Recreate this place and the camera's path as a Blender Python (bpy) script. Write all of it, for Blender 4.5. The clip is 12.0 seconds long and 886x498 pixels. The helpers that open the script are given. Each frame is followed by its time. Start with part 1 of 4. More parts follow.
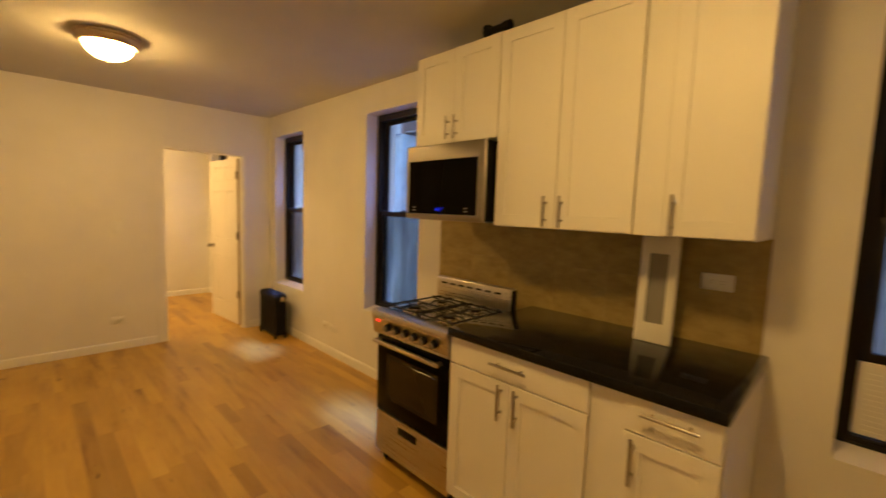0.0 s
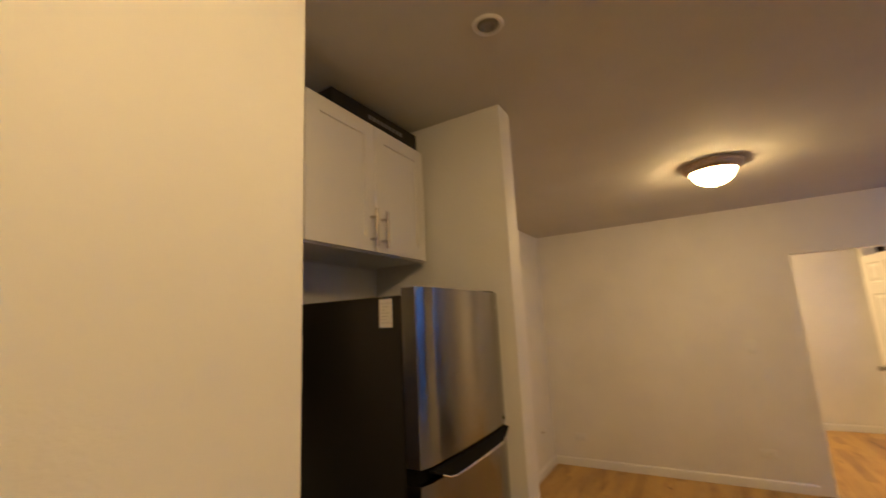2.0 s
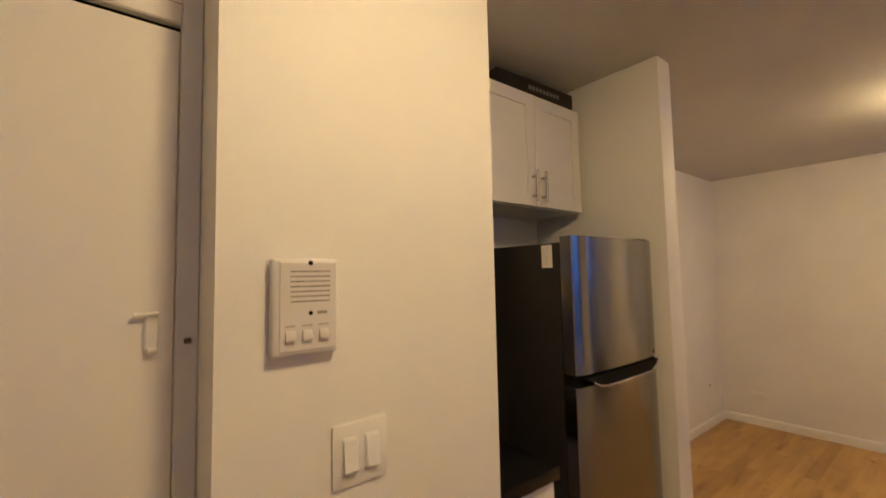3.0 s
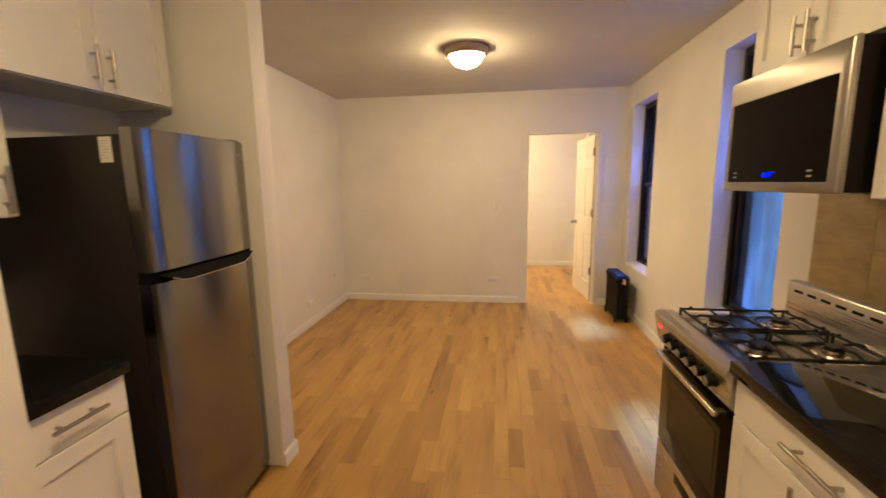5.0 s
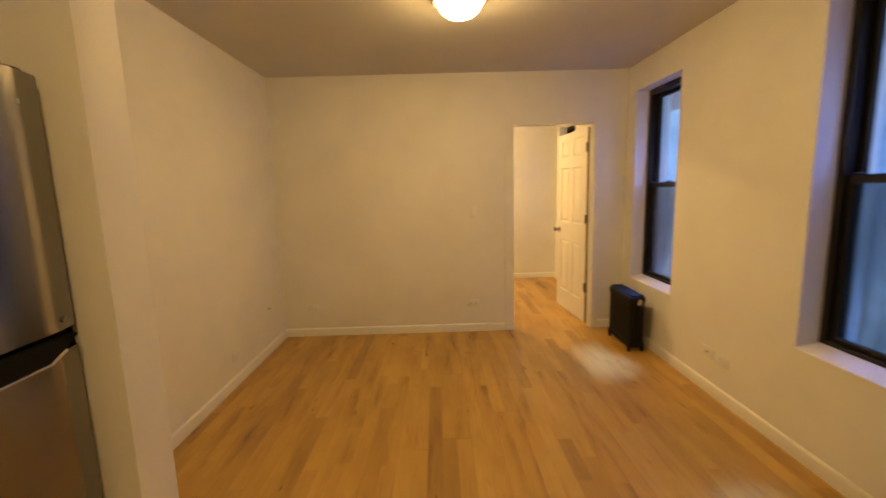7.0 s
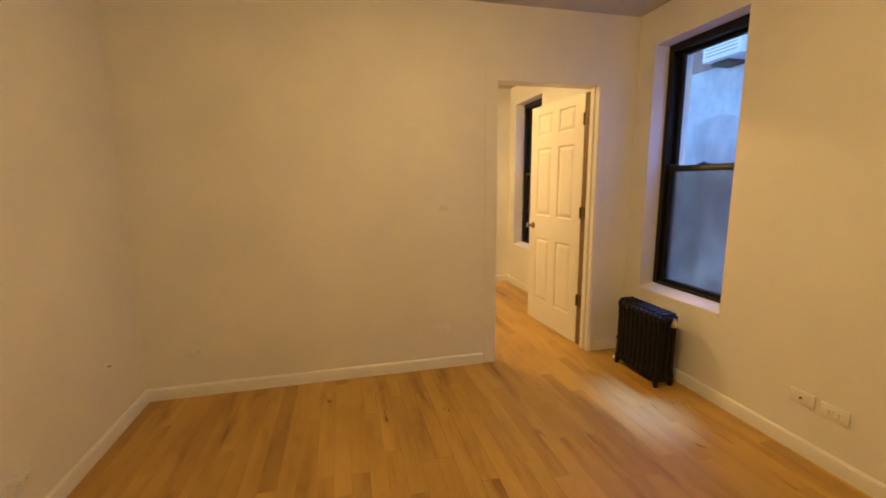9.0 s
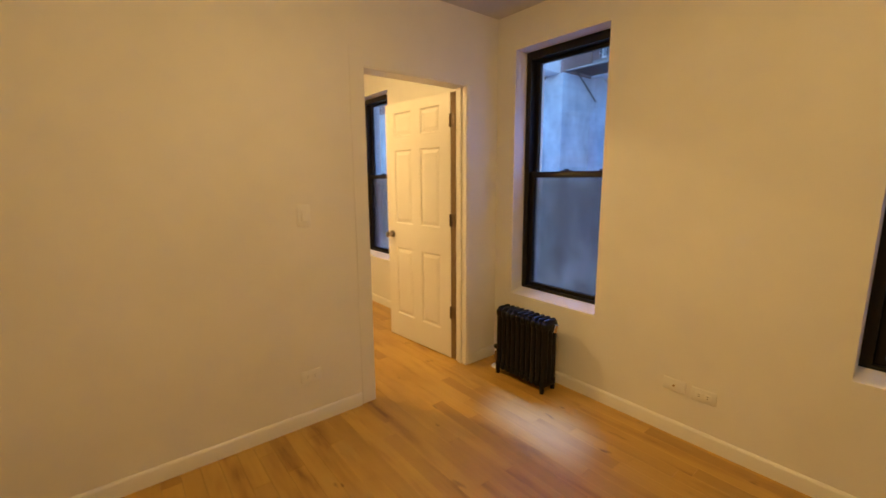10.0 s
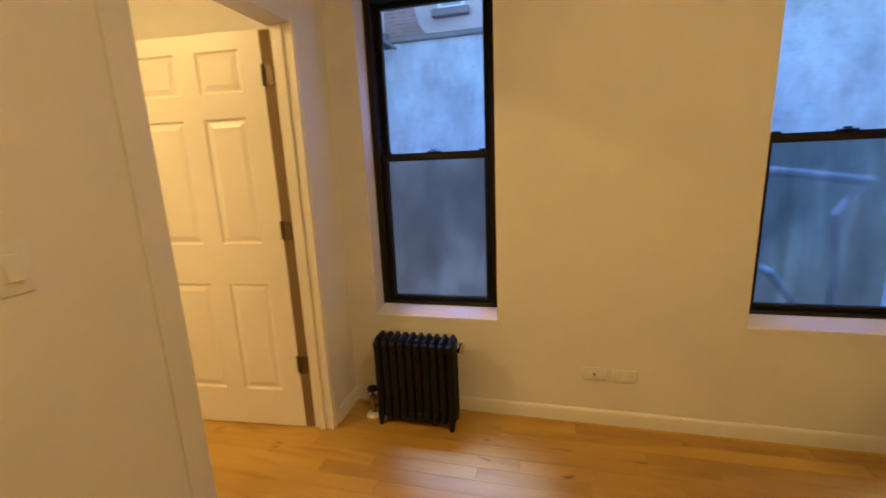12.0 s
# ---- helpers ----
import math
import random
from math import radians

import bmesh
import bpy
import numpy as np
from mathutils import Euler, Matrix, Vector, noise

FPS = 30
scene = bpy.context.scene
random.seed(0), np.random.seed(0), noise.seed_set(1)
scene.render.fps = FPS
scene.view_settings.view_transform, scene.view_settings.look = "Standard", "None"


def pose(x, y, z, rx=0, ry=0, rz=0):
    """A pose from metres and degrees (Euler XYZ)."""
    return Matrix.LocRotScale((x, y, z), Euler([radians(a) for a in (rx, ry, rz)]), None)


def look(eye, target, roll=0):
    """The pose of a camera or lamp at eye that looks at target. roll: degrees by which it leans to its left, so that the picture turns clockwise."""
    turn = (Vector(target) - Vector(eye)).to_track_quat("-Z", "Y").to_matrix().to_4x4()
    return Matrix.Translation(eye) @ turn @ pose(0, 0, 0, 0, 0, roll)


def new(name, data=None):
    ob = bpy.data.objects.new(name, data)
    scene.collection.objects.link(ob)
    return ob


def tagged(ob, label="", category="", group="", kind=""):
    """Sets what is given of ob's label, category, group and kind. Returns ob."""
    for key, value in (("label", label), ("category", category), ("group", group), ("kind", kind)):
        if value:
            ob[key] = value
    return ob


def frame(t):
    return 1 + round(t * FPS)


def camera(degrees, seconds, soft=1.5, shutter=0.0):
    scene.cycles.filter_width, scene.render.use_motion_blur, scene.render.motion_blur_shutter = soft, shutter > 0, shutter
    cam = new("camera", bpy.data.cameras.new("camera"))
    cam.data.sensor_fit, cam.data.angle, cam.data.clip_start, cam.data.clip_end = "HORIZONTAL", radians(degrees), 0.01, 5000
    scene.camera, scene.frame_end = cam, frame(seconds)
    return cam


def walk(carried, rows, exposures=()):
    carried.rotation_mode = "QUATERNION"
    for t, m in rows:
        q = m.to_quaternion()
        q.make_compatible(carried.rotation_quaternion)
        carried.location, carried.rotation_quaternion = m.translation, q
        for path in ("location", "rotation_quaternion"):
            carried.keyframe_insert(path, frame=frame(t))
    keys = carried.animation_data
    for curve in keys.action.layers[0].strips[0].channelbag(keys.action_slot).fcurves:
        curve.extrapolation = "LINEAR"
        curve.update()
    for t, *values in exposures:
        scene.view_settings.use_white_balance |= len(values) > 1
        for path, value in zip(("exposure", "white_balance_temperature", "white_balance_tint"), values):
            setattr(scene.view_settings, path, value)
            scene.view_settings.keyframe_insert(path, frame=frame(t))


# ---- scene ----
cam = camera(93.9, 12.0, soft=1.5, shutter=0.4)
PATH = [
    (0, (0.302, 0.388, 1.494), (-1.102, 1.8, 1.304), 1.9),
    (0.5, (0.219, 0.47, 1.44), (-1.527, 1.423, 1.23), 2.4),
    (1, (0.101, 0.442, 1.464), (-1.853, 0.82, 1.265), 0.5),
    (1.5, (-0.025, 0.396, 1.512), (-1.997, 0.067, 1.555), -2.1),
    (2, (0.004, 0.555, 1.574), (-1.698, -0.434, 1.924), -2.9),
    (2.5, (0.138, 0.66, 1.577), (-1.218, -0.775, 1.894), -2.3),
    (2.7, (0.227, 0.681, 1.569), (-1.002, -0.878, 1.813), -1.8),
    (4.3, (0.344, 1.14, 1.451), (-1.35, 0.175, 1.005), 0.1),
    (4.5, (0.32, 1.154, 1.457), (-1.494, 0.419, 1.046), 0.0),
    (5, (0.263, 1.084, 1.482), (-1.692, 0.803, 1.168), -0.9),
    (5.5, (0.145, 0.995, 1.478), (-1.834, 1.013, 1.189), -0.4),
    (6, (-0.121, 0.951, 1.466), (-2.098, 1.096, 1.193), 0.1),
    (6.5, (-0.415, 0.798, 1.456), (-2.39, 0.961, 1.184), -0.7),
    (7, (-0.724, 0.645, 1.446), (-2.703, 0.665, 1.158), -1.6),
    (7.2, (-0.854, 0.629, 1.436), (-2.831, 0.548, 1.145), -1.6),
    (9, (-1.993, 0.322, 1.356), (-3.912, 0.783, 1.032), -0.5),
    (9.5, (-2.317, 0.209, 1.381), (-4.089, 1.07, 1.036), 0.1),
    (10, (-2.574, 0.18, 1.412), (-4.11, 1.415, 1.073), -0.4),
    (10.5, (-2.91, 0.233, 1.423), (-4.296, 1.63, 1.068), -0.7),
    (11, (-3.214, 0.252, 1.416), (-4.372, 1.84, 1.043), -0.5),
    (11.5, (-3.464, 0.267, 1.438), (-4.328, 2.023, 1.027), -1.5),
    (12, (-3.68, 0.386, 1.4), (-4.159, 2.283, 0.985), -2.4),
]
EXPOSURES = [
    (0.0, 2.32, 5900, 4), (1.0, 2.62, 5200, 5), (1.5, 2.4, 5000, 8), (2.0, 2.15, 4650, 10), (2.5, 2.22, 4400, 12), (2.7, 2.3, 4350, 12), (4.3, 2.58, 4200, 11), (5.0, 2.78, 4300, 11), (6.0, 2.75, 4300, 10), (6.5, 2.52, 4650, 9),
    (7.0, 2.35, 5200, 4), (9.0, 2.3, 5200, 4), (9.5, 2.26, 5200, 3), (10.5, 2.16, 5200, 3), (11.2, 2.1, 5100, 2), (12.0, 2.1, 5350, 2)]
walk(cam, [(t, look(eye, target, roll)) for t, eye, target, roll in PATH], EXPOSURES)

# ---- world, sun ----
world = bpy.data.worlds.new("sky")
world.use_nodes = True
scene.world = world
sky = world.node_tree.nodes.new("ShaderNodeTexSky")
sky.sky_type, sky.sun_disc = "NISHITA", False
sky.ozone_density, sky.dust_density = 3.5, 0.3
sky.sun_elevation, sky.sun_rotation = radians(68.6), radians(-27)
world.node_tree.links.new(sky.outputs[0], world.node_tree.nodes["Background"].inputs[0])
world.node_tree.nodes["Background"].inputs[1].default_value = 0.105
sun = new("sun", bpy.data.lights.new("sun", "SUN"))
sun.data.energy, sun.data.angle, sun.data.color = 5.0, radians(13), (0.24, 0.345, 1.0)
sun.matrix_world = look((-2.34, 4.6, 13.2), (0, 0, 0))

LAMP_COLOUR = (1.0, 0.54, 0.142, 1)
BEDROOM_COLOUR = (1.0, 0.54, 0.152, 1)
LIVING_POWER, KITCHEN_POWER, BEDROOM_POWER = 26.5, 21.0, 50.0

# ---- plan, metres ----
WIN_Y, FAR_X, LEFT_Y, CEIL = 2.485, -4.79, -0.93, 2.515
NICHE_Y, FRONT_Y = -0.76, -0.01
BED_X, EAST_X = -7.2, 1.75


# ---- materials ----
def mat(name, base=(0.8, 0.8, 0.8), rough=0.5, metal=0.0, spec=0.5):
    m = bpy.data.materials.new(name)
    m.use_nodes = True
    b = m.node_tree.nodes["Principled BSDF"]
    b.inputs["Base Color"].default_value = (*base, 1)
    b.inputs["Roughness"].default_value = rough
    b.inputs["Metallic"].default_value = metal
    b.inputs["Specular IOR Level"].default_value = spec
    return m


def node(m, kind, **values):
    n = m.node_tree.nodes.new(kind)
    for k, v in values.items():
        n.inputs[k.replace("_", " ")].default_value = v
    return n


def wire(m, a, b):
    m.node_tree.links.new(a, b)


def bsdf(m):
    return m.node_tree.nodes["Principled BSDF"]


def coords(m, scale=(1, 1, 1), offset_random=False):
    tc = m.node_tree.nodes.new("ShaderNodeTexCoord")
    mp = m.node_tree.nodes.new("ShaderNodeMapping")
    mp.inputs["Scale"].default_value = scale
    wire(m, tc.outputs["Object"], mp.inputs["Vector"])
    if offset_random:
        info = m.node_tree.nodes.new("ShaderNodeObjectInfo")
        mul = m.node_tree.nodes.new("ShaderNodeMath")
        mul.operation = "MULTIPLY"
        mul.inputs[1].default_value = 37.0
        wire(m, info.outputs["Random"], mul.inputs[0])
        comb = m.node_tree.nodes.new("ShaderNodeCombineXYZ")
        for i in range(3):
            wire(m, mul.outputs[0], comb.inputs[i])
        wire(m, comb.outputs[0], mp.inputs["Location"])
    return mp.outputs[0]


def noisy(m, vec, scale, detail=4.0, rough=0.55):
    n = node(m, "ShaderNodeTexNoise", Scale=scale, Detail=detail, Roughness=rough)
    wire(m, vec, n.inputs["Vector"])
    return n.outputs["Fac"]


def ramp(m, fac, stops):
    r = m.node_tree.nodes.new("ShaderNodeValToRGB")
    e = r.color_ramp.elements
    while len(e) < len(stops):
        e.new(0.5)
    for el, (p, c) in zip(e, stops):
        el.position, el.color = p, (*c, 1)
    wire(m, fac, r.inputs[0])
    return r.outputs[0]


def bump(m, fac, strength=0.1, distance=0.01):
    b = node(m, "ShaderNodeBump", Strength=strength, Distance=distance)
    wire(m, fac, b.inputs["Height"])
    wire(m, b.outputs[0], bsdf(m).inputs["Normal"])


def rough_map(m, fac, lo, hi):
    r = node(m, "ShaderNodeMapRange", To_Min=lo, To_Max=hi)
    wire(m, fac, r.inputs["Value"])
    wire(m, r.outputs[0], bsdf(m).inputs["Roughness"])


def paint(name, base, rough, peel=0.12, var=0.04, patchy=0.06):
    m = mat(name, base, rough)
    v = coords(m)
    big = noisy(m, v, 1.7, 3)
    dark = tuple(c * (1 - var) for c in base)
    light = tuple(min(0.95, c * (1 + var)) for c in base)
    wire(m, ramp(m, big, [(0.3, dark), (0.7, light)]), bsdf(m).inputs["Base Color"])
    rough_map(m, noisy(m, v, 6, 3), rough - patchy, rough + patchy)
    bump(m, noisy(m, v, 55, 4, 0.7), peel, 0.004)
    return m


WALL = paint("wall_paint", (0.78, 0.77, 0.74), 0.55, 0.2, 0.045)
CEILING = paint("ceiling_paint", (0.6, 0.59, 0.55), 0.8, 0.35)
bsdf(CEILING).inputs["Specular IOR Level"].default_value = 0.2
TRIM = paint("trim_gloss_paint", (0.78, 0.77, 0.74), 0.35, 0.1)
DOOR = paint("door_paint", (0.8, 0.78, 0.74), 0.36, 0.08)
CABINET = paint("cabinet_lacquer", (0.8, 0.79, 0.76), 0.4, 0.02, 0.012, 0.012)
bsdf(CABINET).inputs["Specular IOR Level"].default_value = 0.35
PLASTIC = paint("white_plastic", (0.78, 0.78, 0.77), 0.35, 0.02, 0.01)


def make_oak():
    m = mat("oak_strip", (0.45, 0.28, 0.12), 0.3)
    v = coords(m, (1, 1, 1), True)   # each strip its own grain

    def stretched(scale):
        mp = m.node_tree.nodes.new("ShaderNodeMapping")
        mp.inputs["Scale"].default_value = scale
        wire(m, v, mp.inputs["Vector"])
        return mp.outputs[0]

    def times(a, b, amount):
        mix = m.node_tree.nodes.new("ShaderNodeMix")
        mix.data_type, mix.blend_type = "RGBA", "MULTIPLY"
        mix.inputs[0].default_value = amount
        wire(m, a, mix.inputs[6])
        wire(m, b, mix.inputs[7])
        return mix.outputs[2]

    grain = noisy(m, stretched((0.9, 22, 8)), 3.0, 8, 0.6)
    figure = noisy(m, stretched((0.75, 4.6, 4)), 2.2, 4, 0.55)
    info = m.node_tree.nodes.new("ShaderNodeObjectInfo")
    geo = m.node_tree.nodes.new("ShaderNodeNewGeometry")
    add = m.node_tree.nodes.new("ShaderNodeMath")
    add.operation = "ADD"
    wire(m, info.outputs["Random"], add.inputs[0])
    wire(m, geo.outputs["Random Per Island"], add.inputs[1])
    fr = m.node_tree.nodes.new("ShaderNodeMath")
    fr.operation = "FRACT"
    wire(m, add.outputs[0], fr.inputs[0])
    tone = ramp(m, fr.outputs[0], [(0.0, (0.39, 0.223, 0.026)), (0.1, (0.465, 0.275, 0.032)), (0.2, (0.51, 0.307, 0.036)), (0.5, (0.545, 0.332, 0.039)), (0.75, (0.52, 0.313, 0.037)), (0.92, (0.45, 0.264, 0.03)), (1.0, (0.6, 0.377, 0.05))])
    streak = ramp(m, grain, [(0.3, (0.8, 0.76, 0.7)), (0.42, (0.94, 0.93, 0.91)), (0.55, (1.0, 1.0, 1.0)), (0.75, (1.04, 1.04, 1.03))])
    cathedral = ramp(m, figure, [(0.25, (0.46, 0.37, 0.27)), (0.36, (0.82, 0.77, 0.7)), (0.47, (0.98, 0.98, 0.97)), (0.75, (1.06, 1.06, 1.06))])
    knots = ramp(m, noisy(m, stretched((0.5, 1.5, 1)), 10, 2), [(0.23, (0.22, 0.14, 0.08)), (0.3, (1, 1, 1))])
    wear = ramp(m, noisy(m, coords(m, (0.6, 1.6, 1)), 2.2, 4), [(0.32, (0.76, 0.72, 0.66)), (0.52, (0.97, 0.97, 0.96)), (0.72, (1.1, 1.1, 1.1))])
    c = times(times(times(times(tone, streak, 0.45), cathedral, 1.0), knots, 0.8), wear, 0.8)
    wire(m, c, bsdf(m).inputs["Base Color"])
    rough_map(m, noisy(m, coords(m), 2.5, 4), 0.4, 0.52)
    bsdf(m).inputs["Coat Weight"].default_value = 0.4
    bsdf(m).inputs["Coat Roughness"].default_value = 0.2
    bsdf(m).inputs["Specular IOR Level"].default_value = 0.42
    bump(m, grain, 0.06, 0.0015)
    return m


OAK = make_oak()
SUBFLOOR = mat("dark_joint", (0.12, 0.065, 0.015), 0.8)


def steel(name, base, rough, axis):
    m = mat(name, base, rough, 1.0)
    sc = {"x": (2, 260, 260), "z": (260, 260, 2)}[axis]
    f = noisy(m, coords(m, sc), 1.0, 2)
    rough_map(m, f, rough - 0.06, rough + 0.1)
    bump(m, f, 0.015, 0.0006)
    return m


STEEL = steel("brushed_steel", (0.58, 0.555, 0.515), 0.27, "x")
FRIDGE_STEEL = mat("fridge_steel", (0.245, 0.24, 0.23), 0.2, 1.0)
rough_map(FRIDGE_STEEL, noisy(FRIDGE_STEEL, coords(FRIDGE_STEEL, (3, 3, 0.8)), 2.0, 3), 0.165, 0.19)
bsdf(FRIDGE_STEEL).inputs["Anisotropic"].default_value = 0.8
bsdf(FRIDGE_STEEL).inputs["Anisotropic Rotation"].default_value = 0.25
brush = FRIDGE_STEEL.node_tree.nodes.new("ShaderNodeTangent")
brush.direction_type, brush.axis = "RADIAL", "Z"
wire(FRIDGE_STEEL, brush.outputs[0], bsdf(FRIDGE_STEEL).inputs["Tangent"])
bump(FRIDGE_STEEL, noisy(FRIDGE_STEEL, coords(FRIDGE_STEEL, (420, 420, 3)), 1.0, 2), 0.004, 0.0006)
CHROME = mat("satin_nickel", (0.42, 0.4, 0.375), 0.3, 1.0)
MICRO_STEEL = steel("microwave_steel", (0.33, 0.315, 0.292), 0.33, "x")
NICKEL = mat("worn_nickel", (0.3, 0.28, 0.25), 0.28, 1.0)
OVEN_EDGE = mat("oven_window_border", (0.016, 0.014, 0.011), 0.25, 0.0, 0.2)
OVEN_GLASS = mat("brown_oven_glass", (0.02, 0.0155, 0.009), 0.08, 0.0, 0.3)
WELL = mat("polished_well_steel", (0.36, 0.345, 0.325), 0.22, 1.0)
BRIGHT = mat("polished_chrome", (0.75, 0.74, 0.72), 0.12, 1.0)
BLACK_GLASS = mat("black_glass", (0.003, 0.0027, 0.0024), 0.05, 0.0, 0.06)
BLACK = mat("black_enamel", (0.005, 0.0047, 0.0045), 0.4, 0.0, 0.18)
IRON = mat("cast_iron", (0.01, 0.01, 0.011), 0.5, 0.0, 0.35)
FRIDGE_SIDE = mat("charcoal_textured_steel", (0.018, 0.017, 0.016), 0.45, 0.0, 0.3)
bump(FRIDGE_SIDE, noisy(FRIDGE_SIDE, coords(FRIDGE_SIDE), 420, 2), 0.15, 0.001)
FRAME = mat("dark_bronze_frame", (0.009, 0.007, 0.006), 0.42, 0.0, 0.3)
bump(FRAME, noisy(FRAME, coords(FRAME), 90, 3), 0.1, 0.002)
RADIATOR = mat("black_radiator_paint", (0.006, 0.006, 0.0075), 0.5, 0.0, 0.22)
bump(RADIATOR, noisy(RADIATOR, coords(RADIATOR), 70, 3), 0.25, 0.003)
BRASS = mat("aged_brass", (0.35, 0.24, 0.12), 0.4, 1.0)
BRONZE = mat("brushed_bronze", (0.42, 0.34, 0.27), 0.42, 0.8)
HINGE = mat("dark_hinge", (0.16, 0.12, 0.08), 0.4, 0.9)
# brown that stands in for the shade between door leaf and jamb
SHADE_BROWN = mat("brown_gap_shade", (0.2, 0.14, 0.075), 0.7, 0.0, 0.2)
BURNER = mat("heat_stained_steel", (0.5, 0.44, 0.34), 0.25, 1.0)
SLOT = mat("speaker_slot_shade", (0.1, 0.085, 0.07), 0.8)
IVORY = paint("greyed_plastic", (0.66, 0.64, 0.63), 0.45, 0.04, 0.015)
KNOB_GREY = mat("grey_knob_plastic", (0.2, 0.195, 0.19), 0.4)
VALVE_RED = mat("dull_red_paint", (0.3, 0.06, 0.03), 0.5)
RUBBER = mat("dark_gap", (0.006, 0.006, 0.006), 0.8, 0.0, 0.1)
WARD = mat("grey_print", (0.25, 0.24, 0.23), 0.6)
LABEL_INK = mat("faded_print", (0.42, 0.41, 0.4), 0.7)
PAPER = mat("white_paper", (0.75, 0.74, 0.7), 0.7)
CARTON = mat("black_carton", (0.012, 0.012, 0.012), 0.45)


def granite():
    m = mat("black_granite", (0.012, 0.012, 0.012), 0.09, 0.0, 0.17)
    v = coords(m)
    wire(m, ramp(m, noisy(m, v, 240, 3, 0.7), [(0.55, (0.008, 0.008, 0.008)), (0.68, (0.03, 0.03, 0.032)), (0.8, (0.10, 0.10, 0.10))]), bsdf(m).inputs["Base Color"])
    rough_map(m, noisy(m, v, 9, 3), 0.025, 0.06)
    return m


GRANITE = granite()


def tile_stone():
    m = mat("tan_stone_tile", (0.3, 0.22, 0.12), 0.35)
    v = coords(m, (1, 1, 1), True)
    mp = m.node_tree.nodes.new("ShaderNodeMapping")
    mp.inputs["Scale"].default_value = (1.0, 1.0, 2.2)
    wire(m, v, mp.inputs["Vector"])
    wire(m, ramp(m, noisy(m, mp.outputs[0], 9, 6, 0.65), [(0.3, (0.27, 0.205, 0.07)), (0.55, (0.37, 0.29, 0.11)), (0.8, (0.46, 0.37, 0.155))]), bsdf(m).inputs["Base Color"])
    bump(m, noisy(m, v, 60, 4), 0.1, 0.002)
    return m


TILE = tile_stone()
GROUT = mat("grout", (0.28, 0.215, 0.1), 0.85)


def glass(name, rough, tint):
    m = mat(name, tint, rough)
    b = bsdf(m)
    b.inputs["Transmission Weight"].default_value = 1.0
    b.inputs["IOR"].default_value = 1.45
    return m


GLASS = glass("clear_glass", 0.0, (0.93, 0.96, 0.97))
FROST = glass("hazed_glass", 0.22, (0.3, 0.3, 0.3))
wire(FROST, ramp(FROST, noisy(FROST, coords(FROST, (2.2, 1, 1.4)), 2.0, 5), [(0.32, (0.27, 0.225, 0.185)), (0.52, (0.38, 0.32, 0.265)), (0.7, (0.54, 0.46, 0.39))]), bsdf(FROST).inputs["Base Color"])
DIRTY = glass("streaked_glass", 0.05, (0.42, 0.43, 0.46))
wire(DIRTY, ramp(DIRTY, noisy(DIRTY, coords(DIRTY, (5, 1, 1.0)), 1.6, 5), [(0.3, (0.21, 0.24, 0.23)), (0.55, (0.31, 0.345, 0.32)), (0.75, (0.5, 0.545, 0.5))]), bsdf(DIRTY).inputs["Base Color"])
rough_map(DIRTY, noisy(DIRTY, coords(DIRTY, (5, 1, 1.0)), 1.6, 5), 0.02, 0.12)


def glow(name, colour, strength):
    m = bpy.data.materials.new(name)
    m.use_nodes = True
    b = bsdf(m)
    b.inputs["Base Color"].default_value = (0.8, 0.8, 0.78, 1) if strength > 10 else (0.02, 0.02, 0.02, 1)
    b.inputs["Emission Color"].default_value = colour
    b.inputs["Emission Strength"].default_value = strength
    return m


LIT = {p: glow("lit_frosted_glass", c, p) for p, c in ((LIVING_POWER, LAMP_COLOUR), (KITCHEN_POWER, LAMP_COLOUR), (BEDROOM_POWER, BEDROOM_COLOUR))}
LED_BLUE = glow("blue_display", (0.0, 0.02, 1.0, 1), 0.2)
LED_RED = glow("red_display", (1.0, 0.015, 0.01, 1), 0.55)


def masonry(name, light, dark, mortar=1.06):
    m = mat(name, light, 0.85)
    v = coords(m)
    mp = m.node_tree.nodes.new("ShaderNodeMapping")
    mp.inputs["Rotation"].default_value = (radians(90), 0, 0)
    wire(m, v, mp.inputs["Vector"])
    br = node(m, "ShaderNodeTexBrick", Scale=4.4, Mortar_Size=0.014)
    br.inputs["Color1"].default_value = (*light, 1)
    br.inputs["Color2"].default_value = (*dark, 1)
    br.inputs["Mortar"].default_value = (*[c * mortar for c in light], 1)
    wire(m, mp.outputs[0], br.inputs["Vector"])
    stain = ramp(m, noisy(m, coords(m, (1.2, 1, 0.7)), 2.0, 7, 0.68), [(0.35, (0.6, 0.58, 0.62)), (0.5, (0.88, 0.87, 0.89)), (0.65, (1.12, 1.12, 1.12))])
    mix = m.node_tree.nodes.new("ShaderNodeMix")
    mix.data_type, mix.blend_type = "RGBA", "MULTIPLY"
    mix.inputs[0].default_value = 0.8
    wire(m, br.outputs["Color"], mix.inputs[6])
    wire(m, stain, mix.inputs[7])
    wire(m, mix.outputs[2], bsdf(m).inputs["Base Color"])
    bump(m, br.outputs["Fac"], 0.3, -0.01)
    return m


